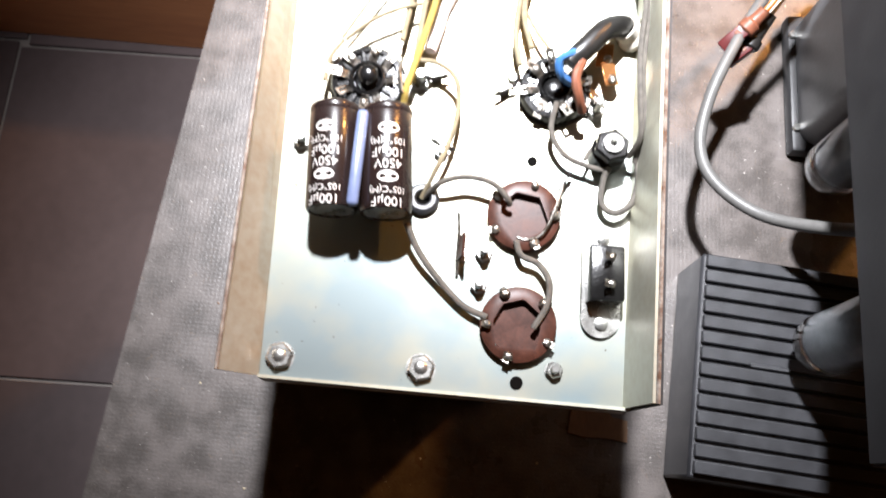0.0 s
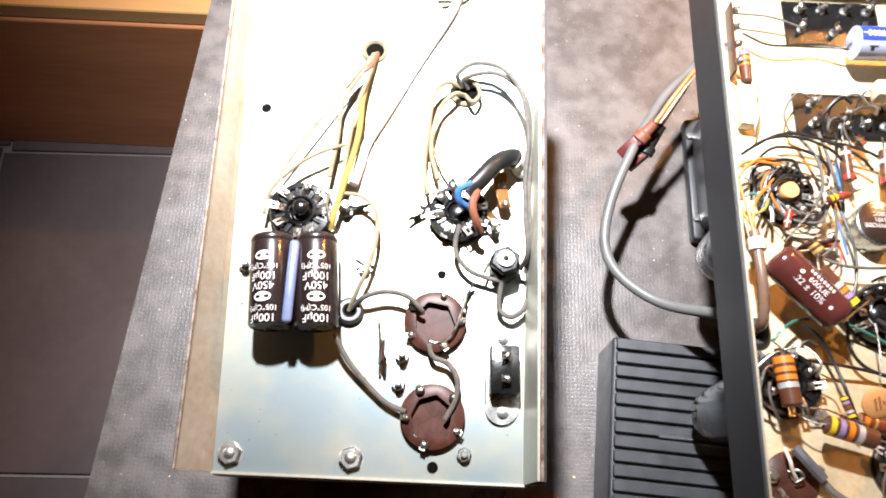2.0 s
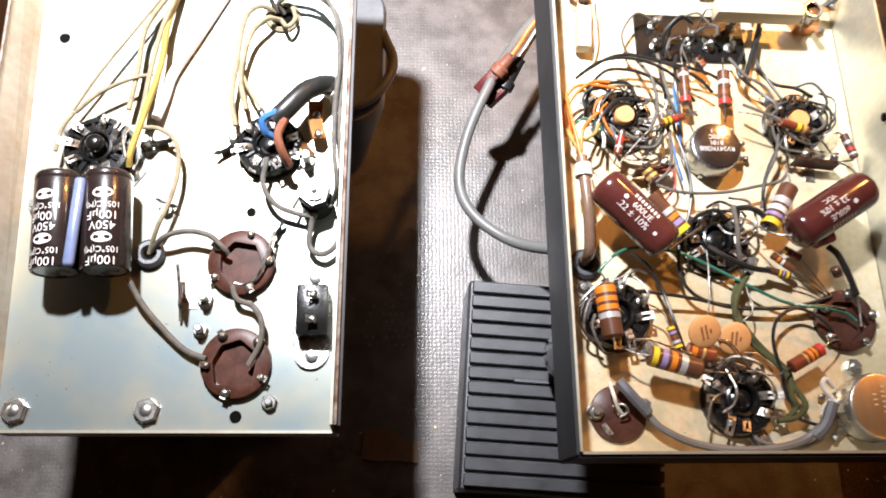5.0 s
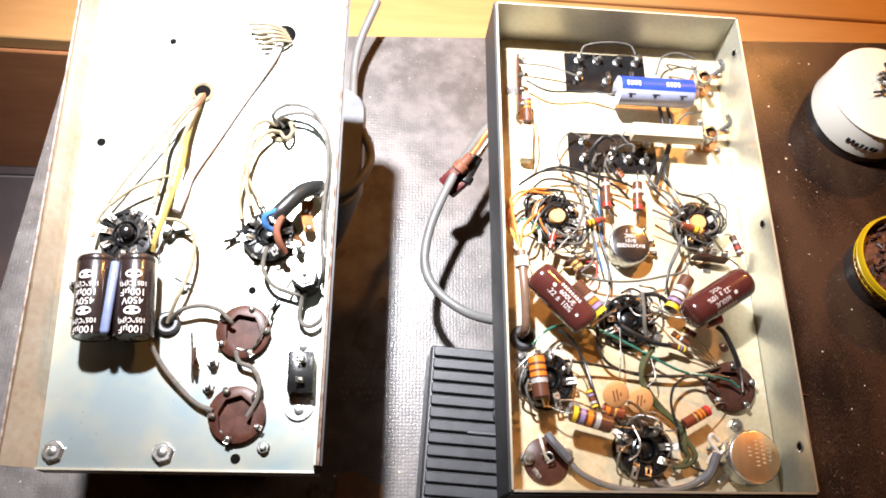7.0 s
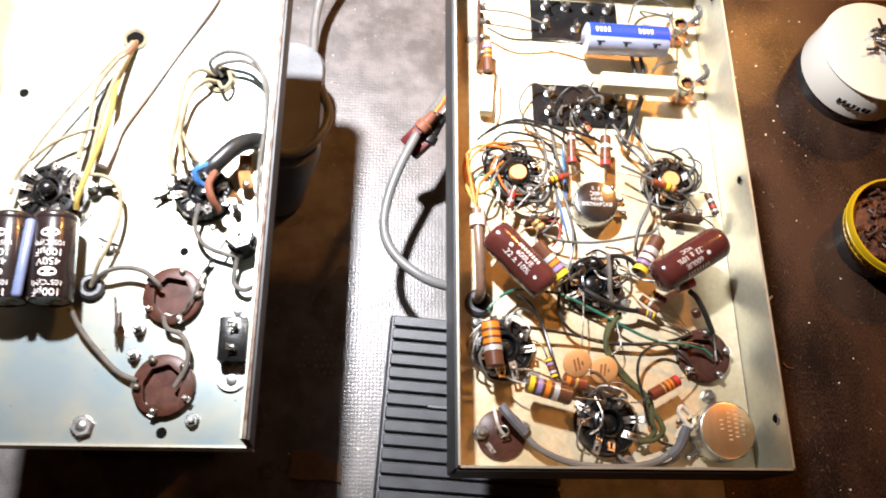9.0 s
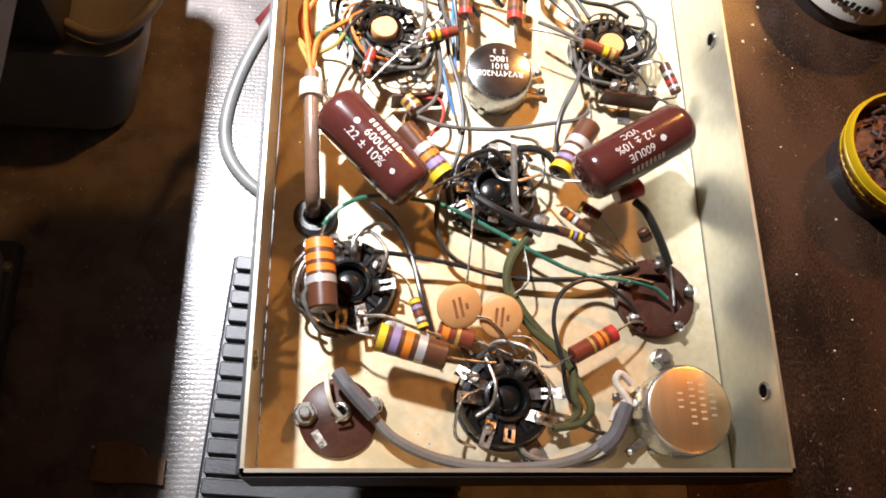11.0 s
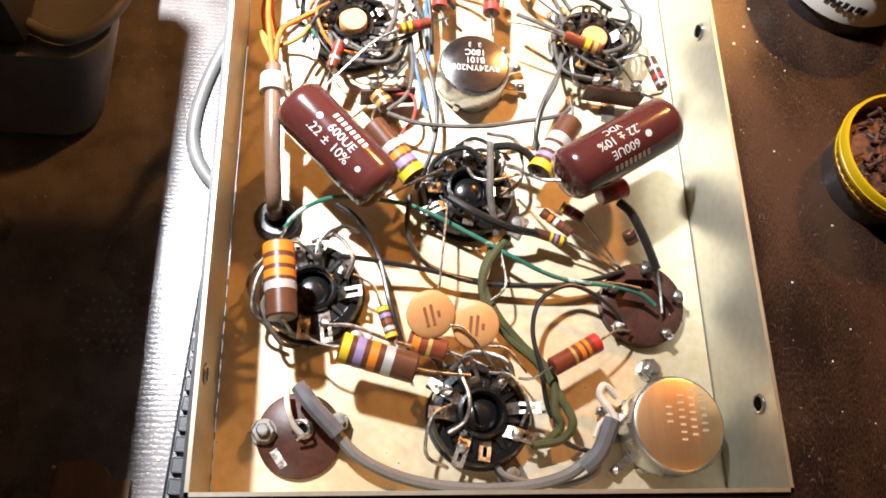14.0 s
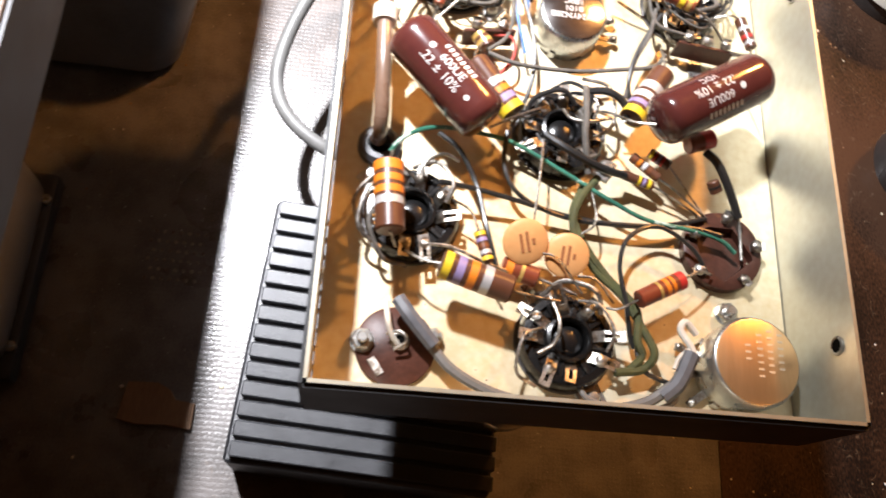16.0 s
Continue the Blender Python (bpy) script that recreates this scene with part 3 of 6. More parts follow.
def octal_socket(x, y, z, turn, label, centre="phenolic", r=0.0158, disc=None, seed=1, tilt=(0, 0)):
    rnd = random.Random(seed)
    c = thing("tube_socket", label, "tube socket", (x, y, z), "octal tube sockets")
    m = pose(x, y, z, *tilt) @ pose(0, 0, 0, 0, 0, turn)
    bm = B()
    lathe(bm, [(r * 0.9, 0), (r, 0.001), (r, 0.005), (r * 0.94, 0.0068), (r * 0.8, 0.0072), (r * 0.76, 0.0058), (r * 0.52, 0.006), (r * 0.48, 0.0084), (r * 0.42, 0.0088),
               (r * 0.385, 0.008), (r * 0.37, 0.0035), (0, 0.0035)], m, 40)
    part("body", bm, "phenolic", c)
    bm = B(); lathe(bm, [(r * 0.9, 0), (r * 1.05, 0), (r * 1.05, 0.0009), (r * 0.9, 0.0009)], m, 40)
    part("mounting_ring", bm, "can", c)
    for s in (0, 180):
        bm = B(); box(bm, (0.009, 0.009, 0.0008), m @ pose(0, 0, 0, 0, 0, s + 40) @ pose(0, r * 1.18, 0), 0.0003)
        part("flange_ear", bm, "steel", c, "nickel mounting ear")
        bm = B(); lathe(bm, [(0.0026, 0.0008), (0.0026, 0.0024), (0.0018, 0.0034), (0, 0.0036)], m @ pose(0, 0, 0, 0, 0, s + 40) @ pose(0, r * 1.25, 0), 14)
        part("rivet", bm, "steel", c)
    bm = B(); lathe(bm, [(r * 0.36, 0.0036), (r * 0.35, 0.0046), (r * 0.28, 0.0056), (r * 0.14, 0.0062), (0, 0.0064)], m, 28)
    part("centre_plug", bm, "phenolic", c)
    for k in range(8):
        a = 45 * k + 22
        bm = B(); box(bm, (r * 0.12, r * 0.44, 0.0016), m @ pose(0, 0, 0, 0, 0, a + 22.5) @ pose(0, r * 0.62, 0.0054), 0.0004)
        part("divider", bm, "phenolic", c)
    for k in range(8):
        a = 45 * k + 22 + rnd.uniform(-6, 6)
        lm = m @ pose(0, 0, 0, 0, 0, a) @ pose(0, r * 0.5, 0.006, rnd.uniform(-78, -28), 0, rnd.uniform(-22, 22))
        bm = B(); lug(bm, lm, 0.0036, rnd.uniform(0.007, 0.0105), 0.0005)
        lg = part("solder_lug", bm, "tin", c, smooth=False)
        if rnd.random() < 0.65:
            bm = B(); blob(bm, (lm @ Vector((0, 0.0006, 0.0045))), rnd.uniform(0.0014, 0.0022), 0.8)
            part("solder", bm, "tin", lg)
    if disc:
        bm = B(); lathe(bm, [(0, 0.0062), (r * 0.33, 0.0062), (r * 0.33, 0.0098), (r * 0.3, 0.0104), (0, 0.0104)], m, 24)
        part("centre_disc", bm, disc, c, "tan fibre centre disc")
    return c


def wafer_socket(x, y, z, turn, label, r=0.0147, seed=3, tilt=(0, 0)):
    rnd = random.Random(seed)
    c = thing("wafer_socket", label, "tube socket", (x, y, z), "brown wafer sockets")
    m = pose(x, y, z, *tilt) @ pose(0, 0, 0, 0, 0, turn)
    n = 48
    key = ((-0.55, -0.62), (0.5, -0.62), (0.62, 0.25), (0.12, 0.68), (-0.42, 0.52), (-0.66, 0.05))
    def inner(a):
        d = Vector((math.cos(a), math.sin(a)))
        best = 9.0
        for k in range(6):
            p, q = Vector(key[k]), Vector(key[(k + 1) % 6])
            e = q - p
            den = d.x * e.y - d.y * e.x
            if abs(den) > 1e-9:
                t, u = (p.x * e.y - p.y * e.x) / den, (p.x * d.y - p.y * d.x) / den
                if t > 0 and -0.001 <= u <= 1.001:
                    best = min(best, t)
        return d * best * r
    bm = B()
    loops = []
    for what, h in (("out", 0.0), ("out", 0.0037), ("rim", 0.004), ("in", 0.004), ("in", 0.0004)):
        ring = []
        for k in range(n):
            a = 2 * math.pi * k / n
            q = inner(a) if what == "in" else Vector((math.cos(a), math.sin(a))) * r * (0.975 if what == "rim" else 1)
            ring.append(bm.verts.new(m @ Vector((q.x, q.y, h))))
        loops.append(ring)
    for a, b in zip(loops, loops[1:]):
        for k in range(n):
            bm.faces.new((a[k], a[(k + 1) % n], b[(k + 1) % n], b[k]))
    part("wafer", bm, "wafer", c)
    bm = B(); lathe(bm, [(0, 0.0004), (r * 0.75, 0.0004), (r * 0.75, 0.0), (0, 0.0)], m, 24)
    part("lower_wafer", bm, "wafer", c)
    for k in range(5):
        a = 72 * k + 25
        lm = m @ pose(0, 0, 0, 0, 0, a) @ pose(0, r * 0.7, 0.003, rnd.uniform(-60, -20), 0, rnd.uniform(-25, 25))
        bm = B(); lug(bm, lm, 0.0026, 0.0055)
        lg = part("solder_lug", bm, "tin", c, smooth=False)
        bm = B(); blob(bm, lm @ Vector((0, 0.0, 0.0035)), rnd.uniform(0.0015, 0.0024), 0.75)
        part("solder", bm, "tin", lg)
    return c


def potentiometer(x, y, z, r, h, material, label, turn=0):
    c = thing("potentiometer", label, "potentiometer", (x, y, z))
    m = pose(x, y, z, 0, 0, turn)
    bm = B(); lathe(bm, [(0, 0), (r * 0.96, 0), (r * 0.96, 0.003), (r, 0.0034), (r, h - 0.0012), (r * 0.965, h - 0.0003), (r * 0.93, h), (0, h)], m, 48)
    part("can", bm, "steel", c)
    bm = B(); lathe(bm, [(0, h), (r * 0.93, h), (r * 0.93, h + 0.00025), (r * 0.9, h + 0.0004), (0, h + 0.0004)], m, 48)
    part("cap", bm, material, c)
    for k in range(4):
        bm = B(); box(bm, (0.0022, 0.0007, 0.0035), m @ pose(0, 0, 0, 0, 0, 45 + 90 * k) @ pose(0, r + 0.0002, 0.0))
        part("crimp_tab", bm, "steel", c)
    for k in (-1, 0, 1):
        bm = B(); box(bm, (0.0025, 0.008, 0.0005), m @ pose(0, 0, 0, 0, 0, 90 + 26 * k) @ pose(0, r + 0.0035, 0.0025))
        lg = part("terminal", bm, "tin", c)
        bm = B(); blob(bm, m @ pose(0, 0, 0, 0, 0, 90 + 26 * k) @ Vector((0, r + 0.006, 0.0035)), 0.0015, 0.8)
        part("solder", bm, "tin", lg)
    return c


def nut_and_bolt(x, y, z, r, label, turn=0, high=0.0055):
    c = thing("nut_and_bolt", label, "bolt", (x, y, z), "nuts and bolts")
    bm = B(); lathe(bm, [(0, 0), (r * 1.08, 0), (r * 1.08, 0.0005), (0, 0.0005)], pose(x, y, z), 20)
    part("washer", bm, "steel", c)
    bm = B(); lathe(bm, [(r * 0.5, 0.0005), (r, 0.0005), (r, 0.0028), (r * 0.86, 0.0034), (r * 0.5, 0.0034)], pose(x, y, z, 0, 0, turn), 6)
    part("nut", bm, "steel", c, smooth=False)
    bm = B(); lathe(bm, [(r * 0.52, 0.0), (r * 0.52, high - 0.0005), (r * 0.4, high), (0, high)], pose(x, y, z), 14)
    part("bolt", bm, "steel", c)
    return c


def grommet(x, y, z, r, label):
    bm = B()
    lathe(bm, [(r * 0.42, -0.002), (r * 0.42, 0.003), (r * 0.55, 0.0042), (r * 0.8, 0.0042), (r, 0.0028), (r, 0.0), (r * 0.8, -0.0008)], pose(x, y, z), 32)
    c = tagged(part("grommet", bm, "rubber"), label, "grommet")
    bm = B(); lathe(bm, [(0, 0.0006), (r * 0.45, 0.0006), (r * 0.45, 0.0), (0, 0)], pose(x, y, z), 24)
    part("hole", bm, "hole_shade", c)
    return c


def text_mesh(body, size, warp):
    """Raised print: the words as a mesh, each point moved by warp(u, v)."""
    cu = bpy.data.curves.new("print", "FONT")
    cu.body, cu.size, cu.align_x, cu.align_y = body, size, "CENTER", "CENTER"
    ob = bpy.data.objects.new("print", cu)
    scene.collection.objects.link(ob)
    me = bpy.data.meshes.new_from_object(ob.evaluated_get(bpy.context.evaluated_depsgraph_get()))
    bpy.data.objects.remove(ob)
    bm = B(); bm.from_mesh(me)
    bpy.data.meshes.remove(me)
    bmesh.ops.triangulate(bm, faces=bm.faces)
    for v in bm.verts:
        v.co = warp(v.co.x, v.co.y)
    return bm


def drum(a, b, r, face):
    """A map from (along, around) to the skin of a cylinder from a to b; around 0 looks along face."""
    a, b = Vector(a), Vector(b)
    d = (b - a).normalized()
    f = Vector(face)
    f = (f - d * f.dot(d)).normalized()
    s = f.cross(d)
    mid = (a + b) / 2
    return lambda u, v: mid + d * u + r * (math.cos(v / r) * f + math.sin(v / r) * s)


def bar_mesh(warp, u0, u1, v0, v1, n=8):
    bm = B()
    lo = [bm.verts.new(warp(u0 + (u1 - u0) * k / n, v0)) for k in range(n + 1)]
    hi = [bm.verts.new(warp(u0 + (u1 - u0) * k / n, v1)) for k in range(n + 1)]
    for k in range(n):
        bm.faces.new((lo[k], lo[k + 1], hi[k + 1], hi[k]))
    return bm


def oval_mesh(warp, u, v, ru, rv, n=20):
    bm = B()
    mid = bm.verts.new(warp(u, v))
    ring = [bm.verts.new(warp(u + ru * math.cos(2 * math.pi * k / n), v + rv * math.sin(2 * math.pi * k / n))) for k in range(n)]
    for k in range(n):
        bm.faces.new((mid, ring[k], ring[(k + 1) % n]))
    return bm


def dipped_capacitor(a, b, r, face, lines, label, leads):
    c = thing("capacitor", label, "capacitor", (Vector(a) + Vector(b)) / 2, "maroon capacitors")
    m, ln = along(a, b), (Vector(b) - Vector(a)).length
    bm = B()
    lathe(bm, [(0, -0.0004), (r * 0.5, 0), (r * 0.82, 0.0008), (r * 0.96, 0.0024), (r, 0.005), (r, ln - 0.005), (r * 0.96, ln - 0.0024), (r * 0.82, ln - 0.0008), (r * 0.5, ln), (0, ln + 0.0004)], m, 36)
    body = part("body", bm, "maroon", c)
    w = drum(a, b, r + 0.00012, face)
    for kind, val, u, v, size in lines:
        if kind == "text":
            part("print", text_mesh(val, size, lambda p, q: w(u + p, v + q)), "print_", body, smooth=False)
        elif kind == "bar":
            for k in range(8):
                u0 = u - val / 2 + val * k / 8
                part("print", bar_mesh(w, u0, u0 + val * 0.075, v - size / 2, v + size / 2, 2), "print_", body, smooth=False)
        else:
            part("print", oval_mesh(w, u, v, size, size), "print_", body, smooth=False)
    for ld in leads:
        bm = B(); sweep(bm, ld, 0.0005, 7, 5)
        part("lead", bm, "tin", c)
    return c


def disc_capacitor(p, r, normal, label, leads):
    c = thing("disc_capacitor", label, "capacitor", p, "tan disc capacitors")
    m = along(p, Vector(p) + Vector(normal))
    bm = B(); lathe(bm, [(0, -0.0016), (r * 0.8, -0.0014), (r * 0.97, -0.0007), (r, 0), (r * 0.97, 0.0007), (r * 0.8, 0.0014), (0, 0.0016)], m, 36)
    disc = part("disc", bm, "ceramic", c)
    for k, (u0, u1, v) in enumerate(((-0.4, 0.4, 0.22), (-0.4, 0.45, -0.05), (-0.12, 0.12, -0.3))):
        bm = B(); box(bm, ((u1 - u0) * r, r * 0.12, 0.0001), m @ pose(0, 0, 0, 0, 0, 100) @ pose((u0 + u1) / 2 * r, v * r, 0.00162))
        part("print", bm, "print_brown", disc)
    for ld in leads:
        bm = B(); sweep(bm, ld, 0.0004, 7, 5)
        part("lead", bm, "tin", c)
    return c


# ---- parts in the amplifier chassis ----
octal_socket(0.2135, 0.1853, RZ, 10, "black octal tube socket with tan centre, crowded with wires", disc="ceramic", r=0.0152, seed=1)
octal_socket(0.3027, 0.1850, RZ, -8, "black octal tube socket with orange-tan centre disc", disc="ceramic", r=0.0148, seed=2)
octal_socket(0.2031, 0.0847, RZ, 5, "black octal tube socket under a large banded resistor", seed=3)
octal_socket(0.2537, 0.1216, RZ, 20, "black octal tube socket between two maroon capacitors", seed=4)
octal_socket(0.2556, 0.0463, RZ, -12, "black octal tube socket near the open front wall", seed=5)
wafer_socket(0.3119, 0.0835, RZ, 40, "brown phenolic wafer socket with soldered green and black wires", r=0.0143, seed=6)
c = thing("input_plate", "round brown phenolic input plate bolted down, with one eyelet", "input connector", (0.2010, 0.0405, RZ))
bm = B(); lathe(bm, [(0, 0), (0.0127, 0), (0.0127, 0.0014), (0.0122, 0.0018), (0, 0.0018)], pose(0.2010, 0.0405, RZ), 44)
part("plate", bm, "wafer", c)
bm = B(); lathe(bm, [(0.0018, 0.0018), (0.003, 0.0018), (0.003, 0.0032), (0.0022, 0.0036), (0.0018, 0.003)], pose(0.2022, 0.0420, RZ), 20)
part("eyelet", bm, "tin", c)
bm = B(); lathe(bm, [(0, 0.0018), (0.0019, 0.0018), (0.0019, 0.0021), (0, 0.0021)], pose(0.2022, 0.0420, RZ), 16)
part("bore", bm, "hole_shade", c)
bm = B(); box(bm, (0.0026, 0.006, 0.0005), pose(0.1952, 0.0335, RZ + 0.002, 0, 0, 35), 0.0001)
part("contact_tab", bm, "tin", c)
nut_and_bolt(*(0.1904, 0.0414, 0.1660)[:2], RZ + 0.0015, 0.0036, "nickel nut and bolt holding the brown wafer")
nut_and_bolt(*(0.2126, 0.0440, 0.1660)[:2], RZ + 0.0015, 0.003, "nickel nut and bolt beside the grey sleeve", 20)
nut_and_bolt(*(0.3129, 0.0617, 0.1660)[:2], RZ, 0.0036, "bright nut and lock washer beside the gold pot", 12)
potentiometer(*(0.2564, 0.1674, 0.1790)[:2], RZ, 0.0126, 0.0132, "chrome", "shiny round steel potentiometer can with stamped marks", 200)
potentiometer(*(0.3143, 0.0420, 0.1800)[:2], RZ, 0.0148, 0.0158, "brass", "large round potentiometer with a gold-coloured cap", 10)
for k, (tx, sz, v) in enumerate((("RV24YN20B", 0.0034, -0.0018), ("B101", 0.0034, 0.0014), ("180C", 0.0034, 0.0046), ("2   3", 0.0026, 0.0078))):
    px, py = (0.2564, 0.1674, 0.1790)[:2]
    bm = text_mesh(tx, sz, lambda p, q, v=v: Vector((px - p, py - q + v, RZ + 0.01375)))
    part("stamped_print", bm, "print_", bpy.data.objects["potentiometer"], smooth=False)
for k, (u, v, w_) in enumerate(((0.008, 0.002, 0.014), (0.0045, 0.002, 0.016), (0.001, 0.0, 0.017), (-0.003, 0.001, 0.008))):
    px, py = (0.3143, 0.0420, 0.1800)[:2]
    for j in range(int(w_ / 0.0022)):
        bm = B(); box(bm, (0.0018, 0.0007, 0.00012), pose(px + u, py + v + w_ / 2 - 0.0022 * j, RZ + 0.01618))
        part("stamped_mark", bm, "brass_mark", bpy.data.objects["potentiometer.001"])

CA, CB = (0.1953, 0.1428, 0.1872), (0.2241, 0.1124, 0.1852)
dipped_capacitor(CA, CB, 0.0092, (0.12, -0.35, 0.93), [("bar", 0.015, 0.002, 0.0044, 0.0022), ("text", "600UE", 0.002, 0.0004, 0.0041), ("dot", 0, -0.008, 0.0004, 0.0011), ("text", ".22 \u00b1 10%", -0.0002, -0.0036, 0.0044), ("dot", 0, 0.0125, -0.0028, 0.0009)],
                 "glossy maroon dipped capacitor with white print, lying slanted", [[(0.2252, 0.1112, 0.1850), (0.2325, 0.1170, 0.1820), (0.2443, 0.1257, 0.1770)], [(0.1943, 0.1452, 0.1860), (0.1925, 0.1496, 0.1840), (0.1932, 0.1594, 0.1760)]])
CC, CD = (0.2810, 0.1177, 0.1900), (0.3194, 0.1415, 0.1900)
dipped_capacitor(CD, CC, 0.0091, (-0.1, -0.3, 0.94), [("bar", 0.015, 0.002, 0.0066, 0.0022), ("text", "600UE", 0.003, 0.002, 0.0041), ("dot", 0, -0.0068, 0.001, 0.0012), ("text", ".22 \u00b1 10%", 0.003, -0.0024, 0.0042), ("text", "VDC", 0.003, -0.0062, 0.0034)],
                 "glossy red-brown dipped capacitor with white print", [[(0.2804, 0.1173, 0.1890), (0.2740, 0.1191, 0.1860), (0.2692, 0.1250, 0.1800), (0.2665, 0.1280, 0.1760)], [(0.3201, 0.1438, 0.1880), (0.3188, 0.1542, 0.1820), (0.3176, 0.1616, 0.1740)]])

resistor((0.1930, 0.0933, 0.1870), (0.1952, 0.0703, 0.1870), 0.0046, [(0.03, 0.17, "o"), (0.24, 0.34, "o"), (0.4, 0.5, "o"), (0.55, 0.66, "s")], "large brown resistor with three orange bands", leads=[[(0.1952, 0.0703, 0.1870), (0.1977, 0.0682, 0.1800)], [(0.1930, 0.0933, 0.1870), (0.1940, 0.0980, 0.1840), (0.1944, 0.1043, 0.1740)]])
resistor((0.2119, 0.0635, 0.1820), (0.2343, 0.0574, 0.1810), 0.0045, [(0.02, 0.13, "y"), (0.2, 0.31, "v"), (0.38, 0.49, "o"), (0.57, 0.69, "s")], "large brown resistor with yellow violet orange silver bands", leads=[[(0.2119, 0.0635, 0.1820), (0.2060, 0.0650, 0.1800), (0.2009, 0.0686, 0.1770)], [(0.2343, 0.0574, 0.1810), (0.2427, 0.0570, 0.1780), (0.2515, 0.0568, 0.1760)]])
resistor((0.2765, 0.0592, 0.1780), (0.2916, 0.0674, 0.1780), 0.003, [(0.85, 1.0, "r"), (0.55, 0.64, "o"), (0.4, 0.46, "g"), (0.69, 0.76, "o")], "red-brown resistor with orange bands leading to the wafer", "res_red", [[(0.2765, 0.0592, 0.1780), (0.2703, 0.0559, 0.1770), (0.2662, 0.0561, 0.1760)], [(0.2916, 0.0674, 0.1780), (0.2990, 0.0718, 0.1760), (0.3060, 0.0733, 0.1700)]])
resistor((0.2245, 0.0778, 0.1760), (0.2278, 0.0677, 0.1760), 0.0018, bands4("yvbsy", 0.04, 0.12, 0.08), "small striped resistor beside the large one", leads=[[(0.2245, 0.0778, 0.1760), (0.2216, 0.0846, 0.1760), (0.2155, 0.0881, 0.1760)], [(0.2278, 0.0677, 0.1760), (0.2303, 0.0634, 0.1760)]])
resistor((0.2329, 0.0684, 0.1720), (0.2448, 0.0653, 0.1720), 0.0034, [(0.1, 0.3, "o"), (0.5, 0.6, "g")], "tan-brown resistor behind the striped one", "res_red", [[(0.2448, 0.0653, 0.1720), (0.2521, 0.0621, 0.1740), (0.2568, 0.0594, 0.1760)]])
resistor((0.2203, 0.1396, 0.1790), (0.2344, 0.1218, 0.1780), 0.0044, [(0.42, 0.54, "s"), (0.58, 0.68, "o"), (0.72, 0.83, "v"), (0.88, 1.0, "y")], "large banded resistor lying beside the maroon capacitor", leads=[[(0.2344, 0.1218, 0.1780), (0.2386, 0.1212, 0.1770), (0.2444, 0.1247, 0.1760)], [(0.2203, 0.1396, 0.1790), (0.2208, 0.1446, 0.1780), (0.2239, 0.1517, 0.1740)]])
resistor((0.2897, 0.1463, 0.1770), (0.2768, 0.1259, 0.1770), 0.0044, [(0.35, 0.5, "s"), (0.56, 0.68, "w"), (0.74, 0.82, "v"), (0.88, 1.0, "y")], "large banded resistor half under the red-brown capacitor", leads=[[(0.2897, 0.1463, 0.1770), (0.2909, 0.1515, 0.1760), (0.2914, 0.1592, 0.1730)], [(0.2768, 0.1259, 0.1770), (0.2733, 0.1246, 0.1750)]])
resistor((0.2779, 0.1133, 0.1730), (0.2876, 0.1058, 0.1730), 0.0017, bands4("bowb"), "small brown resistor with pale bands", leads=[[(0.2876, 0.1058, 0.1730), (0.2960, 0.1015, 0.1710), (0.3062, 0.0945, 0.1690)]])
resistor((0.2855, 0.1166, 0.1710), (0.2927, 0.1123, 0.1710), 0.0019, bands4("yrvr"), "small yellow-banded resistor below the capacitor", leads=[[(0.2927, 0.1123, 0.1710), (0.2995, 0.1031, 0.1700), (0.3055, 0.0951, 0.1690)]])
resistor((0.2748, 0.1064, 0.1720), (0.2858, 0.1031, 0.1720), 0.0017, [(0.5, 0.58, "y"), (0.64, 0.72, "v"), (0.8, 0.9, "y")], "small brown resistor with yellow bands", leads=[[(0.2858, 0.1031, 0.1720), (0.2961, 0.0989, 0.1700), (0.3053, 0.0935, 0.1690)]])
resistor((0.3214, 0.1748, 0.1770), (0.3250, 0.1625, 0.1770), 0.0021, [(0.3, 0.42, "s"), (0.58, 0.7, "r"), (0.8, 0.88, "s")], "small dark resistor with silver and red bands", leads=[[(0.3214, 0.1748, 0.1770), (0.3177, 0.1753, 0.1780), (0.3119, 0.1748, 0.1760)], [(0.3250, 0.1625, 0.1770), (0.3268, 0.1635, 0.1720), (0.3225, 0.1646, 0.1680)]])
resistor((0.2287, 0.1768, 0.1810), (0.2401, 0.1807, 0.1810), 0.0019, [(0.1, 0.2, "y"), (0.3, 0.4, "y"), (0.55, 0.65, "r")], "small yellow-banded resistor beside the wired socket", "res_red", [[(0.2287, 0.1768, 0.1810), (0.2194, 0.1700, 0.1810), (0.2056, 0.1545, 0.1790)], [(0.2401, 0.1807, 0.1810), (0.2471, 0.1842, 0.1800)]])
resistor((0.2885, 0.1790, 0.1810), (0.3016, 0.1750, 0.1800), 0.0022, [(0.55, 0.7, "y"), (0.78, 0.9, "g")], "small red-brown resistor laid across the socket", "res_red", [[(0.2885, 0.1790, 0.1810), (0.2774, 0.1824, 0.1810), (0.2688, 0.1852, 0.1790)], [(0.3016, 0.1750, 0.1800), (0.3087, 0.1714, 0.1780), (0.3159, 0.1651, 0.1740)]])
resistor((0.2091, 0.1708, 0.1800), (0.2064, 0.1608, 0.1790), 0.0018, [(0.2, 0.4, "r"), (0.6, 0.7, "s")], "small red-banded resistor on the socket", "res_red", [[(0.2064, 0.1608, 0.1790), (0.2052, 0.1569, 0.1760)]])
resistor((0.2975, 0.1184, 0.1760), (0.3067, 0.1224, 0.1760), 0.0032, [(0.55, 1.0, "r")], "small red-ended part below the capacitor", "res_red")
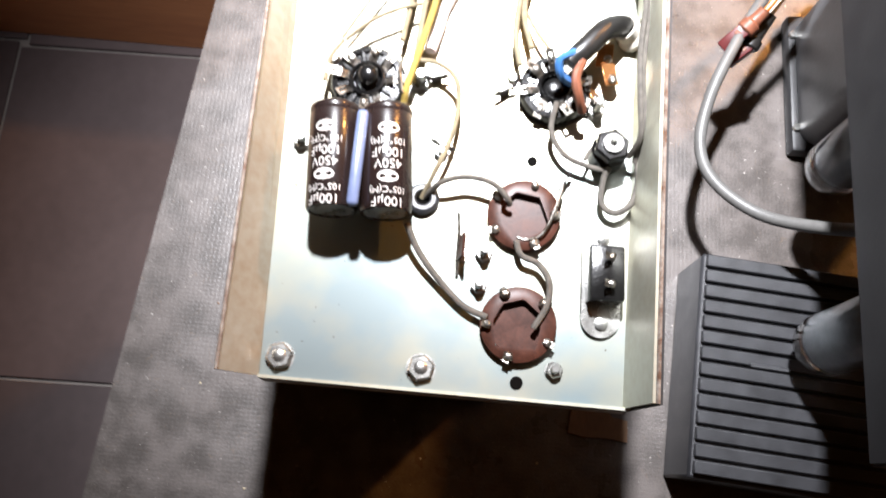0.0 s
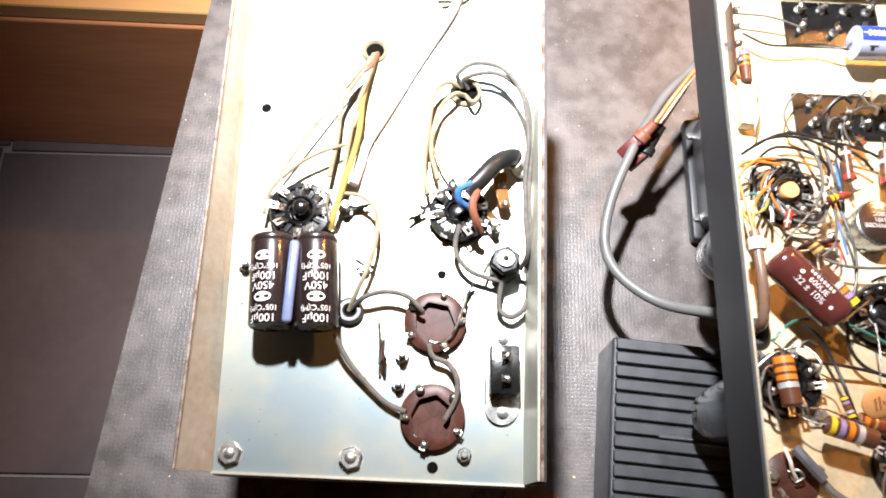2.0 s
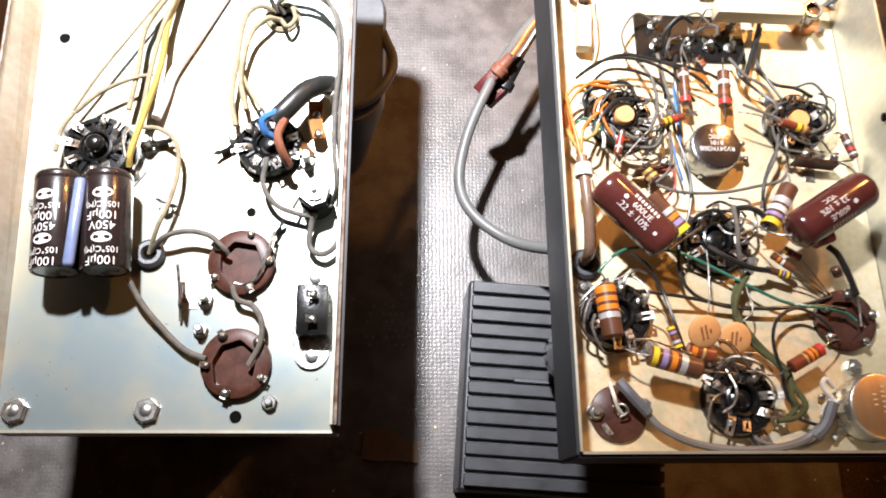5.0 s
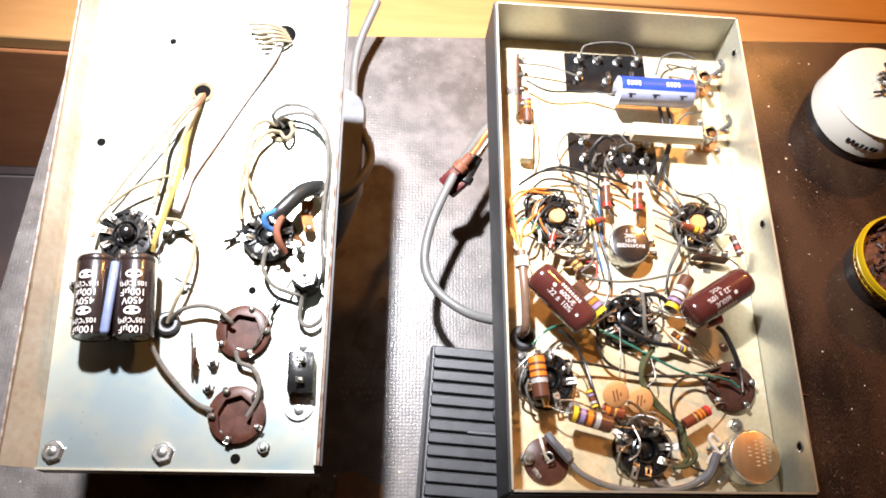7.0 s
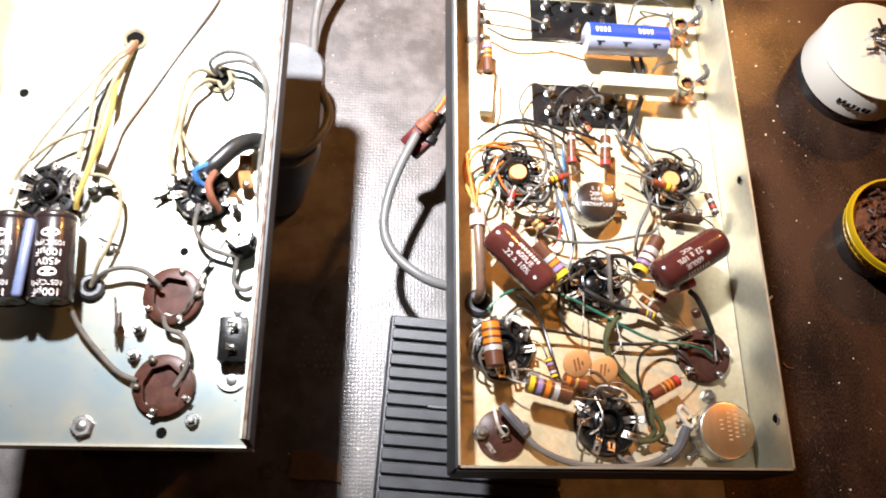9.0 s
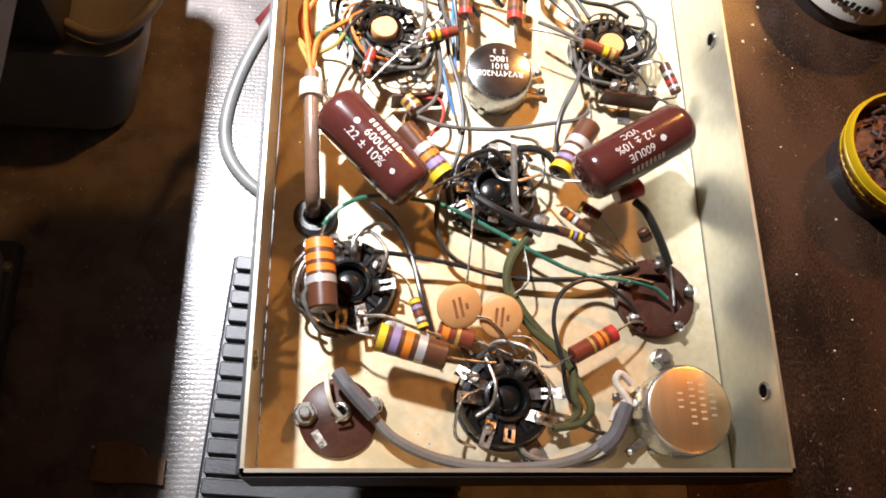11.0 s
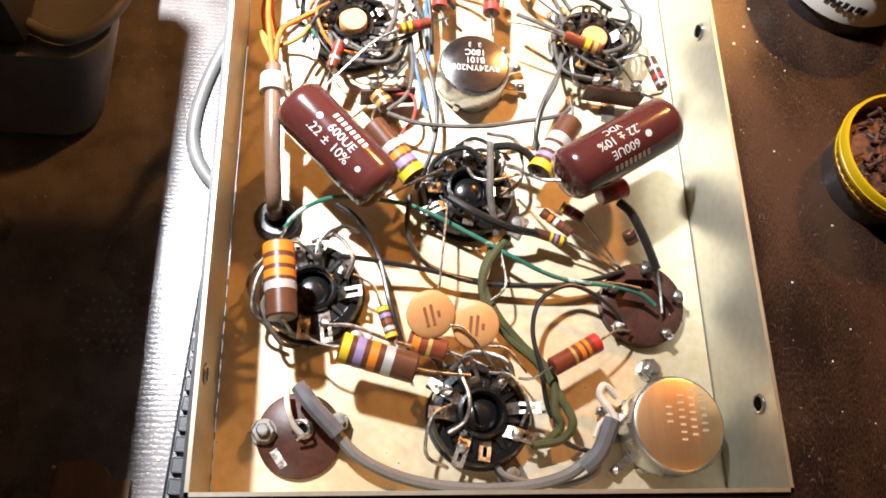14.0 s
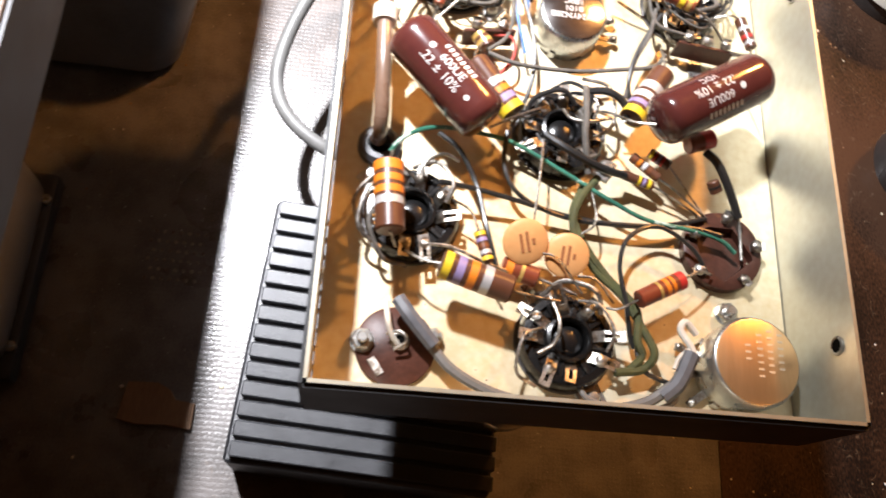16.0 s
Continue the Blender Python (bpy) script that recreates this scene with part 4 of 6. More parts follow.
resistor((0.2447, 0.2101, 0.1760), (0.2442, 0.1911, 0.1760), 0.0026, [(0.15, 0.25, "s"), (0.5, 0.62, "b"), (0.85, 1.0, "r")], "brown resistor behind the steel pot", leads=[[(0.2447, 0.2101, 0.1760), (0.2456, 0.2215, 0.1740), (0.2505, 0.2323, 0.1700)], [(0.2442, 0.1911, 0.1760), (0.2473, 0.1852, 0.1740)]])
resistor((0.2643, 0.2080, 0.1780), (0.2628, 0.1890, 0.1780), 0.003, [(0.3, 0.42, "s"), (0.6, 0.75, "b"), (0.85, 1.0, "r")], "brown resistor with red end behind the pot", leads=[[(0.2643, 0.2080, 0.1780), (0.2670, 0.2184, 0.1740)], [(0.2628, 0.1890, 0.1780), (0.2638, 0.1820, 0.1740)]])
resistor((0.1976, 0.2691, 0.1740), (0.1975, 0.2495, 0.1740), 0.003, [(0.05, 0.16, "v"), (0.24, 0.34, "o"), (0.44, 0.5, "o")], "brown resistor with violet and orange bands by the terminal strip", "res_brown", [[(0.1976, 0.2691, 0.1740), (0.1934, 0.2753, 0.1760)], [(0.1975, 0.2495, 0.1740), (0.1918, 0.2537, 0.1700)]])
resistor((0.2535, 0.2188, 0.1720), (0.2568, 0.2138, 0.1720), 0.0028, [(0.3, 0.5, "g")], "small tan resistor under the wires", "res_red")
resistor((0.3069, 0.1068, 0.1740), (0.3093, 0.1036, 0.1720), 0.0022, [(0.4, 0.6, "k")], "short brown part beside the sleeve", "res_brown")
resistor((0.2216, 0.1573, 0.1720), (0.2260, 0.1508, 0.1720), 0.003, [(0.2, 0.4, "g"), (0.6, 0.8, "g")], "gold-striped coil at the tag strip", "res_brown")

disc_capacitor((0.2393, 0.0751, 0.1780), 0.0076, (0.05, -0.45, 0.89), "tan ceramic disc capacitor with faded brown print", [[(0.2420, 0.0830, 0.1780), (0.2433, 0.0969, 0.1800), (0.2457, 0.1145, 0.1760)], [(0.2449, 0.0722, 0.1770), (0.2503, 0.0702, 0.1780), (0.2586, 0.0600, 0.1760)]])
disc_capacitor((0.2535, 0.0726, 0.1760), 0.0074, (-0.1, -0.4, 0.9), "tan ceramic disc capacitor beside its twin", [[(0.2586, 0.0805, 0.1760), (0.2637, 0.0858, 0.1760), (0.2636, 0.0989, 0.1720)], [(0.2571, 0.0659, 0.1760), (0.2630, 0.0649, 0.1770), (0.2690, 0.0578, 0.1760)]])

# cement resistor, blue capacitor, terminal boards, jacks
c = thing("cement_resistor", "cream rectangular cement resistor above the terminal board", "resistor", (0.285, 0.243, RZ + 0.013))
bm = B(); box(bm, (0.0455, 0.0095, 0.0095), pose(0.2855, 0.2425, RZ + 0.012, 0, 0, -1), 0.0012, 2)
part("body", bm, "cem", c)
for s, e in ((-1, (0.262, 0.243)), (1, (0.309, 0.243))):
    bm = B(); sweep(bm, [(e[0], e[1], RZ + 0.0165), (e[0] + s * 0.003, e[1], RZ + 0.015), (e[0] + s * 0.004, e[1] - 0.004, RZ + 0.006)], 0.0005)
    part("lead", bm, "tin", c)
c = thing("cement_resistor", "small cream ceramic resistor beside the wall", "resistor", (0.196, 0.232, RZ + 0.004), )
bm = B(); box(bm, (0.0075, 0.026, 0.007), pose(*(0.1972, 0.2370, 0.1680)[:2], RZ + 0.002, 0, 0, -4), 0.001, 2)
part("body", bm, "cem", c)
bm = B(); sweep(bm, [(0.2034, 0.2493, 0.1730), (0.2022, 0.2332, 0.1750), (0.2011, 0.2183, 0.1680)], 0.0006)
part("lead", bm, "tin", c)

c = thing("electrolytic_capacitor", "blue and pale lilac sleeved electrolytic capacitor lying flat", "capacitor", (0.281, 0.272, RZ + 0.014))
a, b, r = Vector((0.2555, 0.2735, RZ + 0.0165)), Vector((0.3065, 0.2735, RZ + 0.0165)), 0.0092
bm = B(); lathe(bm, [(0, 0.0006), (r * 0.8, 0), (r, 0.001), (r, 0.049), (r * 0.9, 0.0505), (0, 0.0498)], along(a, b), 40)
part("sleeve", bm, "lilac", c)
w = drum(a, b, r + 0.00012, (0, 0.0, 1))
bm = B()
n = 14
grid = [[bm.verts.new(w(-0.0243 + 0.0488 * i, -0.0042 + r * 1.9 * k / n)) for i in range(2)] for k in range(n + 1)]
for k in range(n):
    bm.faces.new((grid[k][0], grid[k][1], grid[k + 1][1], grid[k + 1][0]))
part("blue_stripe", bm, "bluecap", c, "deep blue half of the sleeve")
w2 = drum(b, a, r + 0.0003, (0, 0.1, 1))
for u in (-0.014, 0.012):
    for j in range(4):
        part("print", bar_mesh(w2, u + 0.0024 * j, u + 0.0024 * j + 0.0015, -0.001, 0.0025, 2), "print_", c, smooth=False)
w3 = drum(a, b, r + 0.0002, (0, -0.85, 1))
for u in (-0.02, -0.004, 0.014):
    part("print", bar_mesh(w3, u, u + 0.005, -0.001, -0.0002, 2), "black_paint", c, smooth=False)
    part("print", bar_mesh(w3, u + 0.001, u + 0.003, -0.003, -0.0005, 2), "black_paint", c, smooth=False)
for ld in ([(0.2555, 0.2735, RZ + 0.0165), (0.2520, 0.2729, 0.1760), (0.2340, 0.2772, 0.1720)], [(0.3065, 0.2735, RZ + 0.0165), (0.311, 0.272, RZ + 0.014), (0.316, 0.285, RZ + 0.009)]):
    bm = B(); sweep(bm, ld, 0.0005)
    part("lead", bm, "tin", c)


def terminal_board(x0, x1, y0, y1, spots, label, seed):
    rnd = random.Random(seed)
    c = thing("terminal_board", label, "terminal board", ((x0 + x1) / 2, (y0 + y1) / 2, RZ), "transformer terminal boards")
    bm = B(); box(bm, (x1 - x0, y1 - y0, 0.0016), pose((x0 + x1) / 2, (y0 + y1) / 2, RZ), 0.0005)
    part("board", bm, "phenolic", c)
    for u, v in spots:
        p = (x0 + (x1 - x0) * u, y0 + (y1 - y0) * v, RZ + 0.0016)
        bm = B(); lathe(bm, [(0, 0), (0.0028, 0), (0.0028, 0.0006), (0.0014, 0.001), (0.0014, 0.003), (0, 0.003)], pose(*p), 14)
        part("eyelet", bm, "steel", c)
        bm = B(); lug(bm, pose(*p, rnd.uniform(-25, 10), 0, rnd.uniform(0, 360)), 0.003, 0.0075)
        lg = part("solder_lug", bm, "tin", c, smooth=False)
        bm = B(); blob(bm, (p[0] + rnd.uniform(-0.001, 0.001), p[1], p[2] + 0.0045), rnd.uniform(0.0016, 0.0022), 0.9)
        part("solder", bm, "tin", lg)
    return c


terminal_board(0.227, 0.2826, 0.281, 0.3118, [(0.17, 0.8), (0.17, 0.35), (0.4, 0.8), (0.65, 0.8), (0.88, 0.8), (0.5, 0.3), (0.8, 0.3)], "black transformer terminal board with silver solder lugs", 3)
terminal_board(0.2255, 0.2838, 0.2215, 0.2495, [(0.17, 0.75), (0.17, 0.3), (0.45, 0.25), (0.5, 0.5), (0.66, 0.3), (0.85, 0.3), (0.9, 0.75)], "black transformer terminal board under the cement resistor", 5)


def jack(x, y, z, label, seed):
    rnd = random.Random(seed)
    c = thing("phone_jack", label, "jack", (x, y, z), "phone jacks")
    bm = B(); lathe(bm, [(0.0045, -0.003), (0.0085, -0.003), (0.0085, 0.0016), (0.0048, 0.0016)], pose(x, y, z), 6)
    part("nut", bm, "copper", c, smooth=False)
    bm = B(); lathe(bm, [(0.0032, 0), (0.0048, 0), (0.0056, 0.0095), (0.005, 0.0105), (0.0036, 0.0105)], pose(x, y, z), 28)
    part("bushing", bm, "steel", c)
    bm = B(); lathe(bm, [(0, 0.001), (0.0033, 0.001), (0.0033, 0.0012), (0, 0.0012)], pose(x, y, z), 20)
    part("bore", bm, "hole_shade", c)
    for k, a in enumerate((15, 200, 285)):
        bm = B(); box(bm, (0.004, 0.014, 0.0006), pose(x, y, z + 0.003 + 0.0022 * k, 0, 0, a) @ pose(0, 0.007, 0), 0.0002)
        lg = part("contact_blade", bm, "copper" if k else "steel", c)
        bm = B(); blob(bm, pose(x, y, z + 0.004 + 0.002 * k, 0, 0, a) @ Vector((0, 0.012, 0.001)), 0.0018, 0.8)
        part("solder", bm, "tin", lg)
    bm = B(); sweep(bm, [(x + 0.006, y + 0.003, z + 0.004), (x + 0.0125, y + 0.006, z + 0.012), (x + 0.0105, y + 0.0115, z + 0.014)], 0.0018)
    part("spring", bm, "steel", c)
    return c


jack(0.3185, 0.2905, RZ + 0.003, "copper-toned open phone jack with bent contacts", 1)
jack(0.3175, 0.2475, RZ + 0.003, "copper-toned open phone jack beside the cement resistor", 2)

def tag_strip(a, b, n, label):
    a, b = Vector(a), Vector(b)
    c = thing("tag_strip", label, "tag strip", (a + b) / 2, "tag strips")
    d = (b - a).normalized()
    m = Matrix.Translation((a + b) / 2) @ d.to_track_quat("X", "Z").to_matrix().to_4x4()
    ln = (b - a).length
    bm = B(); box(bm, (ln, 0.0014, 0.009), m @ pose(0, 0, 0.002), 0.0003)
    part("strip", bm, "wafer", c)
    for k in range(n):
        u = -ln / 2 + ln * (k + 0.5) / n
        bm = B(); lug(bm, m @ pose(u, 0.001, 0.004), 0.003, 0.009)
        lg = part("solder_lug", bm, "tin", c, smooth=False)
        bm = B(); blob(bm, m @ Vector((u, 0.002, 0.0115)), 0.002, 0.9)
        part("solder", bm, "tin", lg)
    bm = B(); box(bm, (0.005, 0.008, 0.0008), m @ pose(0, -0.003, 0))
    part("foot", bm, "steel", c)
    return c


tag_strip((0.1933, 0.3019, 0.1640), (0.1921, 0.2564, 0.1640), 4, "brown tag strip with soldered lugs by the wall")
tag_strip((0.2166, 0.1552, 0.1640), (0.2356, 0.1576, 0.1640), 2, "small brown tag strip under the capacitor lead")
tag_strip((0.2976, 0.1630, 0.1640), (0.3192, 0.1608, 0.1640), 3, "brown tag strip with glassy solder beads")
grommet(*(0.1906, 0.1098, 0.1670)[:2], RZ, 0.0074, "black rubber grommet where the sleeve leaves the plate")

# sleeve along the wall and its wires
wire("sleeve_brown", 0.0026, [(0.1899, 0.1107, 0.1680), (0.1900, 0.1130, 0.1780), (0.1891, 0.1276, 0.1840), (0.1883, 0.1434, 0.1850), (0.1878, 0.1568, 0.1840)], "translucent brown sleeve rising from the grommet", "sleeve", 12)
bm = B(); lathe(bm, [(0.0027, 0), (0.0042, 0.0005), (0.0042, 0.0065), (0.0027, 0.007)], along((0.1881, 0.1458, 0.1845), (0.1880, 0.1522, 0.1845)), 14)
tagged(part("cable_tie", bm, "w_white"), "white tie round the sleeve", "cable tie")
WIRES = (
    ("w_orange", 0.0009, [(0.1875, 0.1568, 0.1840), (0.1863, 0.1655, 0.1840), (0.1847, 0.1783, 0.1820), (0.1839, 0.1934, 0.1780)], "orange insulated wire leaving the sleeve"),
    ("w_yellow", 0.0008, [(0.1878, 0.1579, 0.1840), (0.1824, 0.1727, 0.1800), (0.1875, 0.1667, 0.1810), (0.1948, 0.1695, 0.1820), (0.1986, 0.1764, 0.1800)], "yellow-green wire curling to the socket"),
    ("w_orange", 0.0009, [(0.1880, 0.1597, 0.1830), (0.1893, 0.1703, 0.1840), (0.1944, 0.1784, 0.1800), (0.1998, 0.1840, 0.1780)], "orange insulated wire into the socket"),
    ("w_black", 0.0014, [(0.2459, 0.1155, 0.1770), (0.2548, 0.1096, 0.1780), (0.2662, 0.1057, 0.1760), (0.2755, 0.1054, 0.1730)], "thick glossy black wire over the socket"),
    ("w_black", 0.0009, [(0.2110, 0.0941, 0.1760), (0.2243, 0.0935, 0.1740), (0.2388, 0.0918, 0.1720), (0.2556, 0.0892, 0.1700), (0.2760, 0.0879, 0.1700), (0.2934, 0.0904, 0.1700), (0.3058, 0.0943, 0.1690)], "long black wire across the plate"),
    ("w_black", 0.0009, [(0.2334, 0.1169, 0.1740), (0.2330, 0.1033, 0.1730), (0.2398, 0.0932, 0.1720), (0.2574, 0.0883, 0.1700), (0.2795, 0.0880, 0.1710), (0.2987, 0.0892, 0.1710), (0.3102, 0.0876, 0.1710)], "black wire looping to the brown wafer"),
    ("w_green", 0.0008, [(0.1939, 0.1028, 0.1760), (0.1975, 0.1071, 0.1780), (0.2043, 0.1126, 0.1760), (0.2132, 0.1159, 0.1730), (0.2261, 0.1150, 0.1730), (0.2371, 0.1125, 0.1730), (0.2557, 0.1036, 0.1720), (0.2701, 0.0952, 0.1730), (0.2832, 0.0901, 0.1720), (0.3006, 0.0883, 0.1710), (0.3104, 0.0863, 0.1700), (0.3158, 0.0825, 0.1690)], "green striped wire running across the chassis"),
    ("w_black", 0.0009, [(0.2097, 0.1119, 0.1760), (0.2169, 0.1063, 0.1760), (0.2234, 0.0948, 0.1740), (0.2269, 0.0793, 0.1760), (0.2310, 0.0665, 0.1740)], "dark grey wire dropping between the resistors"),
    ("w_olive", 0.0014, [(0.2663, 0.1044, 0.1710), (0.2583, 0.0931, 0.1740), (0.2569, 0.0829, 0.1730), (0.2646, 0.0707, 0.1710), (0.2740, 0.0618, 0.1710), (0.2802, 0.0510, 0.1720), (0.2832, 0.0431, 0.1730), (0.2798, 0.0385, 0.1700), (0.2706, 0.0367, 0.1710)], "olive braided cloth wire twisted with its pair"),
    ("w_olive", 0.0014, [(0.2619, 0.1021, 0.1690), (0.2570, 0.0890, 0.1720), (0.2609, 0.0774, 0.1730), (0.2690, 0.0680, 0.1710), (0.2780, 0.0580, 0.1720), (0.2781, 0.0475, 0.1720), (0.2798, 0.0426, 0.1710), (0.2756, 0.0378, 0.1690)], "olive braided cloth wire"),
    ("w_black", 0.0008, [(0.3051, 0.0736, 0.1690), (0.2986, 0.0815, 0.1720), (0.2862, 0.0872, 0.1740), (0.2753, 0.0818, 0.1750), (0.2721, 0.0718, 0.1740), (0.2743, 0.0595, 0.1730), (0.2759, 0.0494, 0.1710), (0.2776, 0.0453, 0.1700)], "black wire arching from the wafer"),
    ("w_black", 0.0008, [(0.2780, 0.0496, 0.1700), (0.2798, 0.0393, 0.1700), (0.2869, 0.0358, 0.1690), (0.2945, 0.0343, 0.1700)], "black wire to the gold pot terminals"),
    ("w_black", 0.0015, [(0.3043, 0.1168, 0.1760), (0.3078, 0.1123, 0.1770), (0.3124, 0.1035, 0.1750), (0.3165, 0.0943, 0.1720)], "black sleeve over a wafer lead"),
    ("tin", 0.0006, [(0.3165, 0.0943, 0.1720), (0.3176, 0.0875, 0.1700), (0.3178, 0.0800, 0.1690)], "bare tinned lead on the wafer"),
    ("tin", 0.0006, [(0.2526, 0.1268, 0.1760), (0.2547, 0.1217, 0.1790), (0.2605, 0.1208, 0.1800), (0.2697, 0.1246, 0.1780)], "bare tinned lead over the socket"),
    ("w_grey", 0.0012, [(0.2602, 0.1356, 0.1780), (0.2593, 0.1229, 0.1810), (0.2591, 0.1152, 0.1800), (0.2619, 0.1040, 0.1740)], "grey cloth lead standing across the socket"),
    ("w_black", 0.0014, [(0.2618, 0.1349, 0.1770), (0.2681, 0.1342, 0.1790), (0.2739, 0.1312, 0.1780), (0.2760, 0.1260, 0.1760)], "black sleeve curling over the socket"),
    ("tin", 0.0006, [(0.2083, 0.0717, 0.1760), (0.2158, 0.0715, 0.1760), (0.2261, 0.0676, 0.1760), (0.2348, 0.0657, 0.1740)], "bare lead along the resistor"),
    ("tin", 0.0006, [(0.2049, 0.0952, 0.1760), (0.2056, 0.0996, 0.1770), (0.2116, 0.1041, 0.1760), (0.2171, 0.1032, 0.1740)], "thin bare lead from the socket"),
    ("w_grey", 0.0008, [(0.2258, 0.1474, 0.1740), (0.2372, 0.1435, 0.1750), (0.2567, 0.1436, 0.1750), (0.2749, 0.1476, 0.1740), (0.2873, 0.1507, 0.1740), (0.2927, 0.1570, 0.1730)], "grey wire from one tag strip to the other"),
    ("w_red", 0.0006, [(0.2278, 0.1560, 0.1730), (0.2345, 0.1547, 0.1740), (0.2352, 0.1475, 0.1730), (0.2309, 0.1413, 0.1710)], "thin red wire loop at the tag strip"),
    ("tin", 0.0006, [(0.2483, 0.0587, 0.1750), (0.2506, 0.0495, 0.1780), (0.2494, 0.0433, 0.1760), (0.2444, 0.0398, 0.1750)], "bare lead hooked over the front socket"),
    ("w_white", 0.0009, [(0.1968, 0.0537, 0.1700), (0.1974, 0.0476, 0.1730), (0.1990, 0.0431, 0.1710), (0.2019, 0.0400, 0.1680)], "white wire to the input plate"),
    ("tin", 0.0005, [(0.1977, 0.0434, 0.1690), (0.2018, 0.0439, 0.1710), (0.2039, 0.0410, 0.1710), (0.2004, 0.0385, 0.1690)], "thin bare wire loop on the wafer"),
    ("w_white", 0.0012, [(0.2986, 0.0517, 0.1710), (0.2943, 0.0548, 0.1730), (0.2925, 0.0518, 0.1730), (0.2956, 0.0466, 0.1730), (0.2967, 0.0431, 0.1730)], "white wire bent to the gold pot"),
    ("w_white", 0.0007, [(0.2895, 0.0389, 0.1730), (0.2917, 0.0431, 0.1730), (0.2965, 0.0466, 0.1730)], "thin white wire beside the sleeve"),
    ("grey_jacket", 0.0018, [(0.2109, 0.0417, 0.1700), (0.2185, 0.0336, 0.1700), (0.2317, 0.0276, 0.1690), (0.2483, 0.0247, 0.1690), (0.2670, 0.0249, 0.1690), (0.2807, 0.0280, 0.1700), (0.2894, 0.0340, 0.1720)], "grey jacketed cable curving along the front wall"),
    ("grey_jacket", 0.001, [(0.2593, 0.0347, 0.1670), (0.2631, 0.0280, 0.1680), (0.2796, 0.0255, 0.1670), (0.2902, 0.0287, 0.1680), (0.2917, 0.0327, 0.1690)], "thin grey wire beside the jacketed cable"),
    ("shrink", 0.0025, [(0.2003, 0.0538, 0.1730), (0.2050, 0.0475, 0.1740), (0.2122, 0.0402, 0.1720)], "grey heat-shrink sleeve with faint print"),
    ("shrink", 0.0026, [(0.2862, 0.0300, 0.1710), (0.2909, 0.0347, 0.1730), (0.2954, 0.0442, 0.1740)], "grey heat-shrink sleeve at the pot"),
    # bundle behind the sockets
    ("w_black", 0.0008, [(0.1921, 0.2065, 0.1740), (0.2099, 0.2154, 0.1780), (0.2282, 0.2143, 0.1780), (0.2503, 0.2063, 0.1760), (0.2602, 0.1997, 0.1720)], "black wire arching over the socket"),
    ("w_black", 0.0008, [(0.2171, 0.2211, 0.1720), (0.2361, 0.2137, 0.1760), (0.2560, 0.2086, 0.1760), (0.2699, 0.2032, 0.1720)], "black wire in the bundle"),
    ("w_grey", 0.0009, [(0.2339, 0.2209, 0.1720), (0.2331, 0.2065, 0.1780), (0.2356, 0.1907, 0.1780), (0.2402, 0.1840, 0.1740)], "grey wire dropping from the terminal board"),
    ("w_grey", 0.0009, [(0.2208, 0.2203, 0.1720), (0.2271, 0.2017, 0.1790), (0.2282, 0.1860, 0.1790), (0.2242, 0.1746, 0.1760)], "grey wire looping round the socket"),
    ("w_black", 0.0009, [(0.2851, 0.2152, 0.1700), (0.2918, 0.2042, 0.1740), (0.3019, 0.2007, 0.1760), (0.3097, 0.1960, 0.1760)], "black wire to the far socket"),
    ("w_black", 0.0008, [(0.2925, 0.2405, 0.1690), (0.2845, 0.2193, 0.1740), (0.2884, 0.2071, 0.1740), (0.2936, 0.1943, 0.1760)], "black wire beside the board"),
    ("w_grey", 0.0006, [(0.2202, 0.2182, 0.1700), (0.2157, 0.2303, 0.1740), (0.2240, 0.2435, 0.1740), (0.2344, 0.2438, 0.1690)], "thin grey wire at the board corner"),
    ("w_grey", 0.0006, [(0.1926, 0.2947, 0.1740), (0.2147, 0.2925, 0.1750), (0.2332, 0.2885, 0.1720)], "thin grey wire from strip to board"),
    ("w_black", 0.0007, [(0.1979, 0.2814, 0.1740), (0.2139, 0.2741, 0.1740), (0.2392, 0.2762, 0.1740), (0.2559, 0.2721, 0.1760)], "thin black wire to the blue capacitor"),
    ("w_grey", 0.0006, [(0.2359, 0.3049, 0.1720), (0.2395, 0.3112, 0.1750), (0.2554, 0.3144, 0.1760), (0.2702, 0.3146, 0.1740), (0.2747, 0.3088, 0.1720)], "grey jumper along the back lugs"),
    ("w_grey", 0.0007, [(0.2873, 0.2932, 0.1720), (0.2917, 0.3047, 0.1760), (0.3033, 0.3090, 0.1760), (0.3150, 0.3066, 0.1740)], "grey wire looped to the jack"),
    ("w_grey", 0.0006, [(0.2995, 0.2975, 0.1720), (0.2950, 0.3005, 0.1740), (0.3030, 0.2998, 0.1740), (0.3139, 0.2978, 0.1740)], "thin wire to the jack"),
    ("w_grey", 0.0008, [(0.2989, 0.2581, 0.1720), (0.3032, 0.2610, 0.1760), (0.3152, 0.2652, 0.1740)], "grey wire curving to the jack"),
    ("w_black", 0.0012, [(0.2889, 0.2708, 0.1680), (0.2893, 0.2589, 0.1690), (0.2888, 0.2457, 0.1690)], "black wire pair behind the blue capacitor"),
    ("w_black", 0.0012, [(0.2941, 0.2722, 0.1680), (0.2946, 0.2593, 0.1690), (0.2913, 0.2415, 0.1690), (0.2838, 0.2214, 0.1700), (0.2779, 0.2076, 0.1720)], "black wire under the cement resistor"),
    ("w_orange", 0.0009, [(0.1844, 0.1728, 0.1720), (0.1824, 0.1873, 0.1760), (0.1901, 0.1980, 0.1780), (0.2094, 0.1984, 0.1760)], "orange wire circling the socket"),
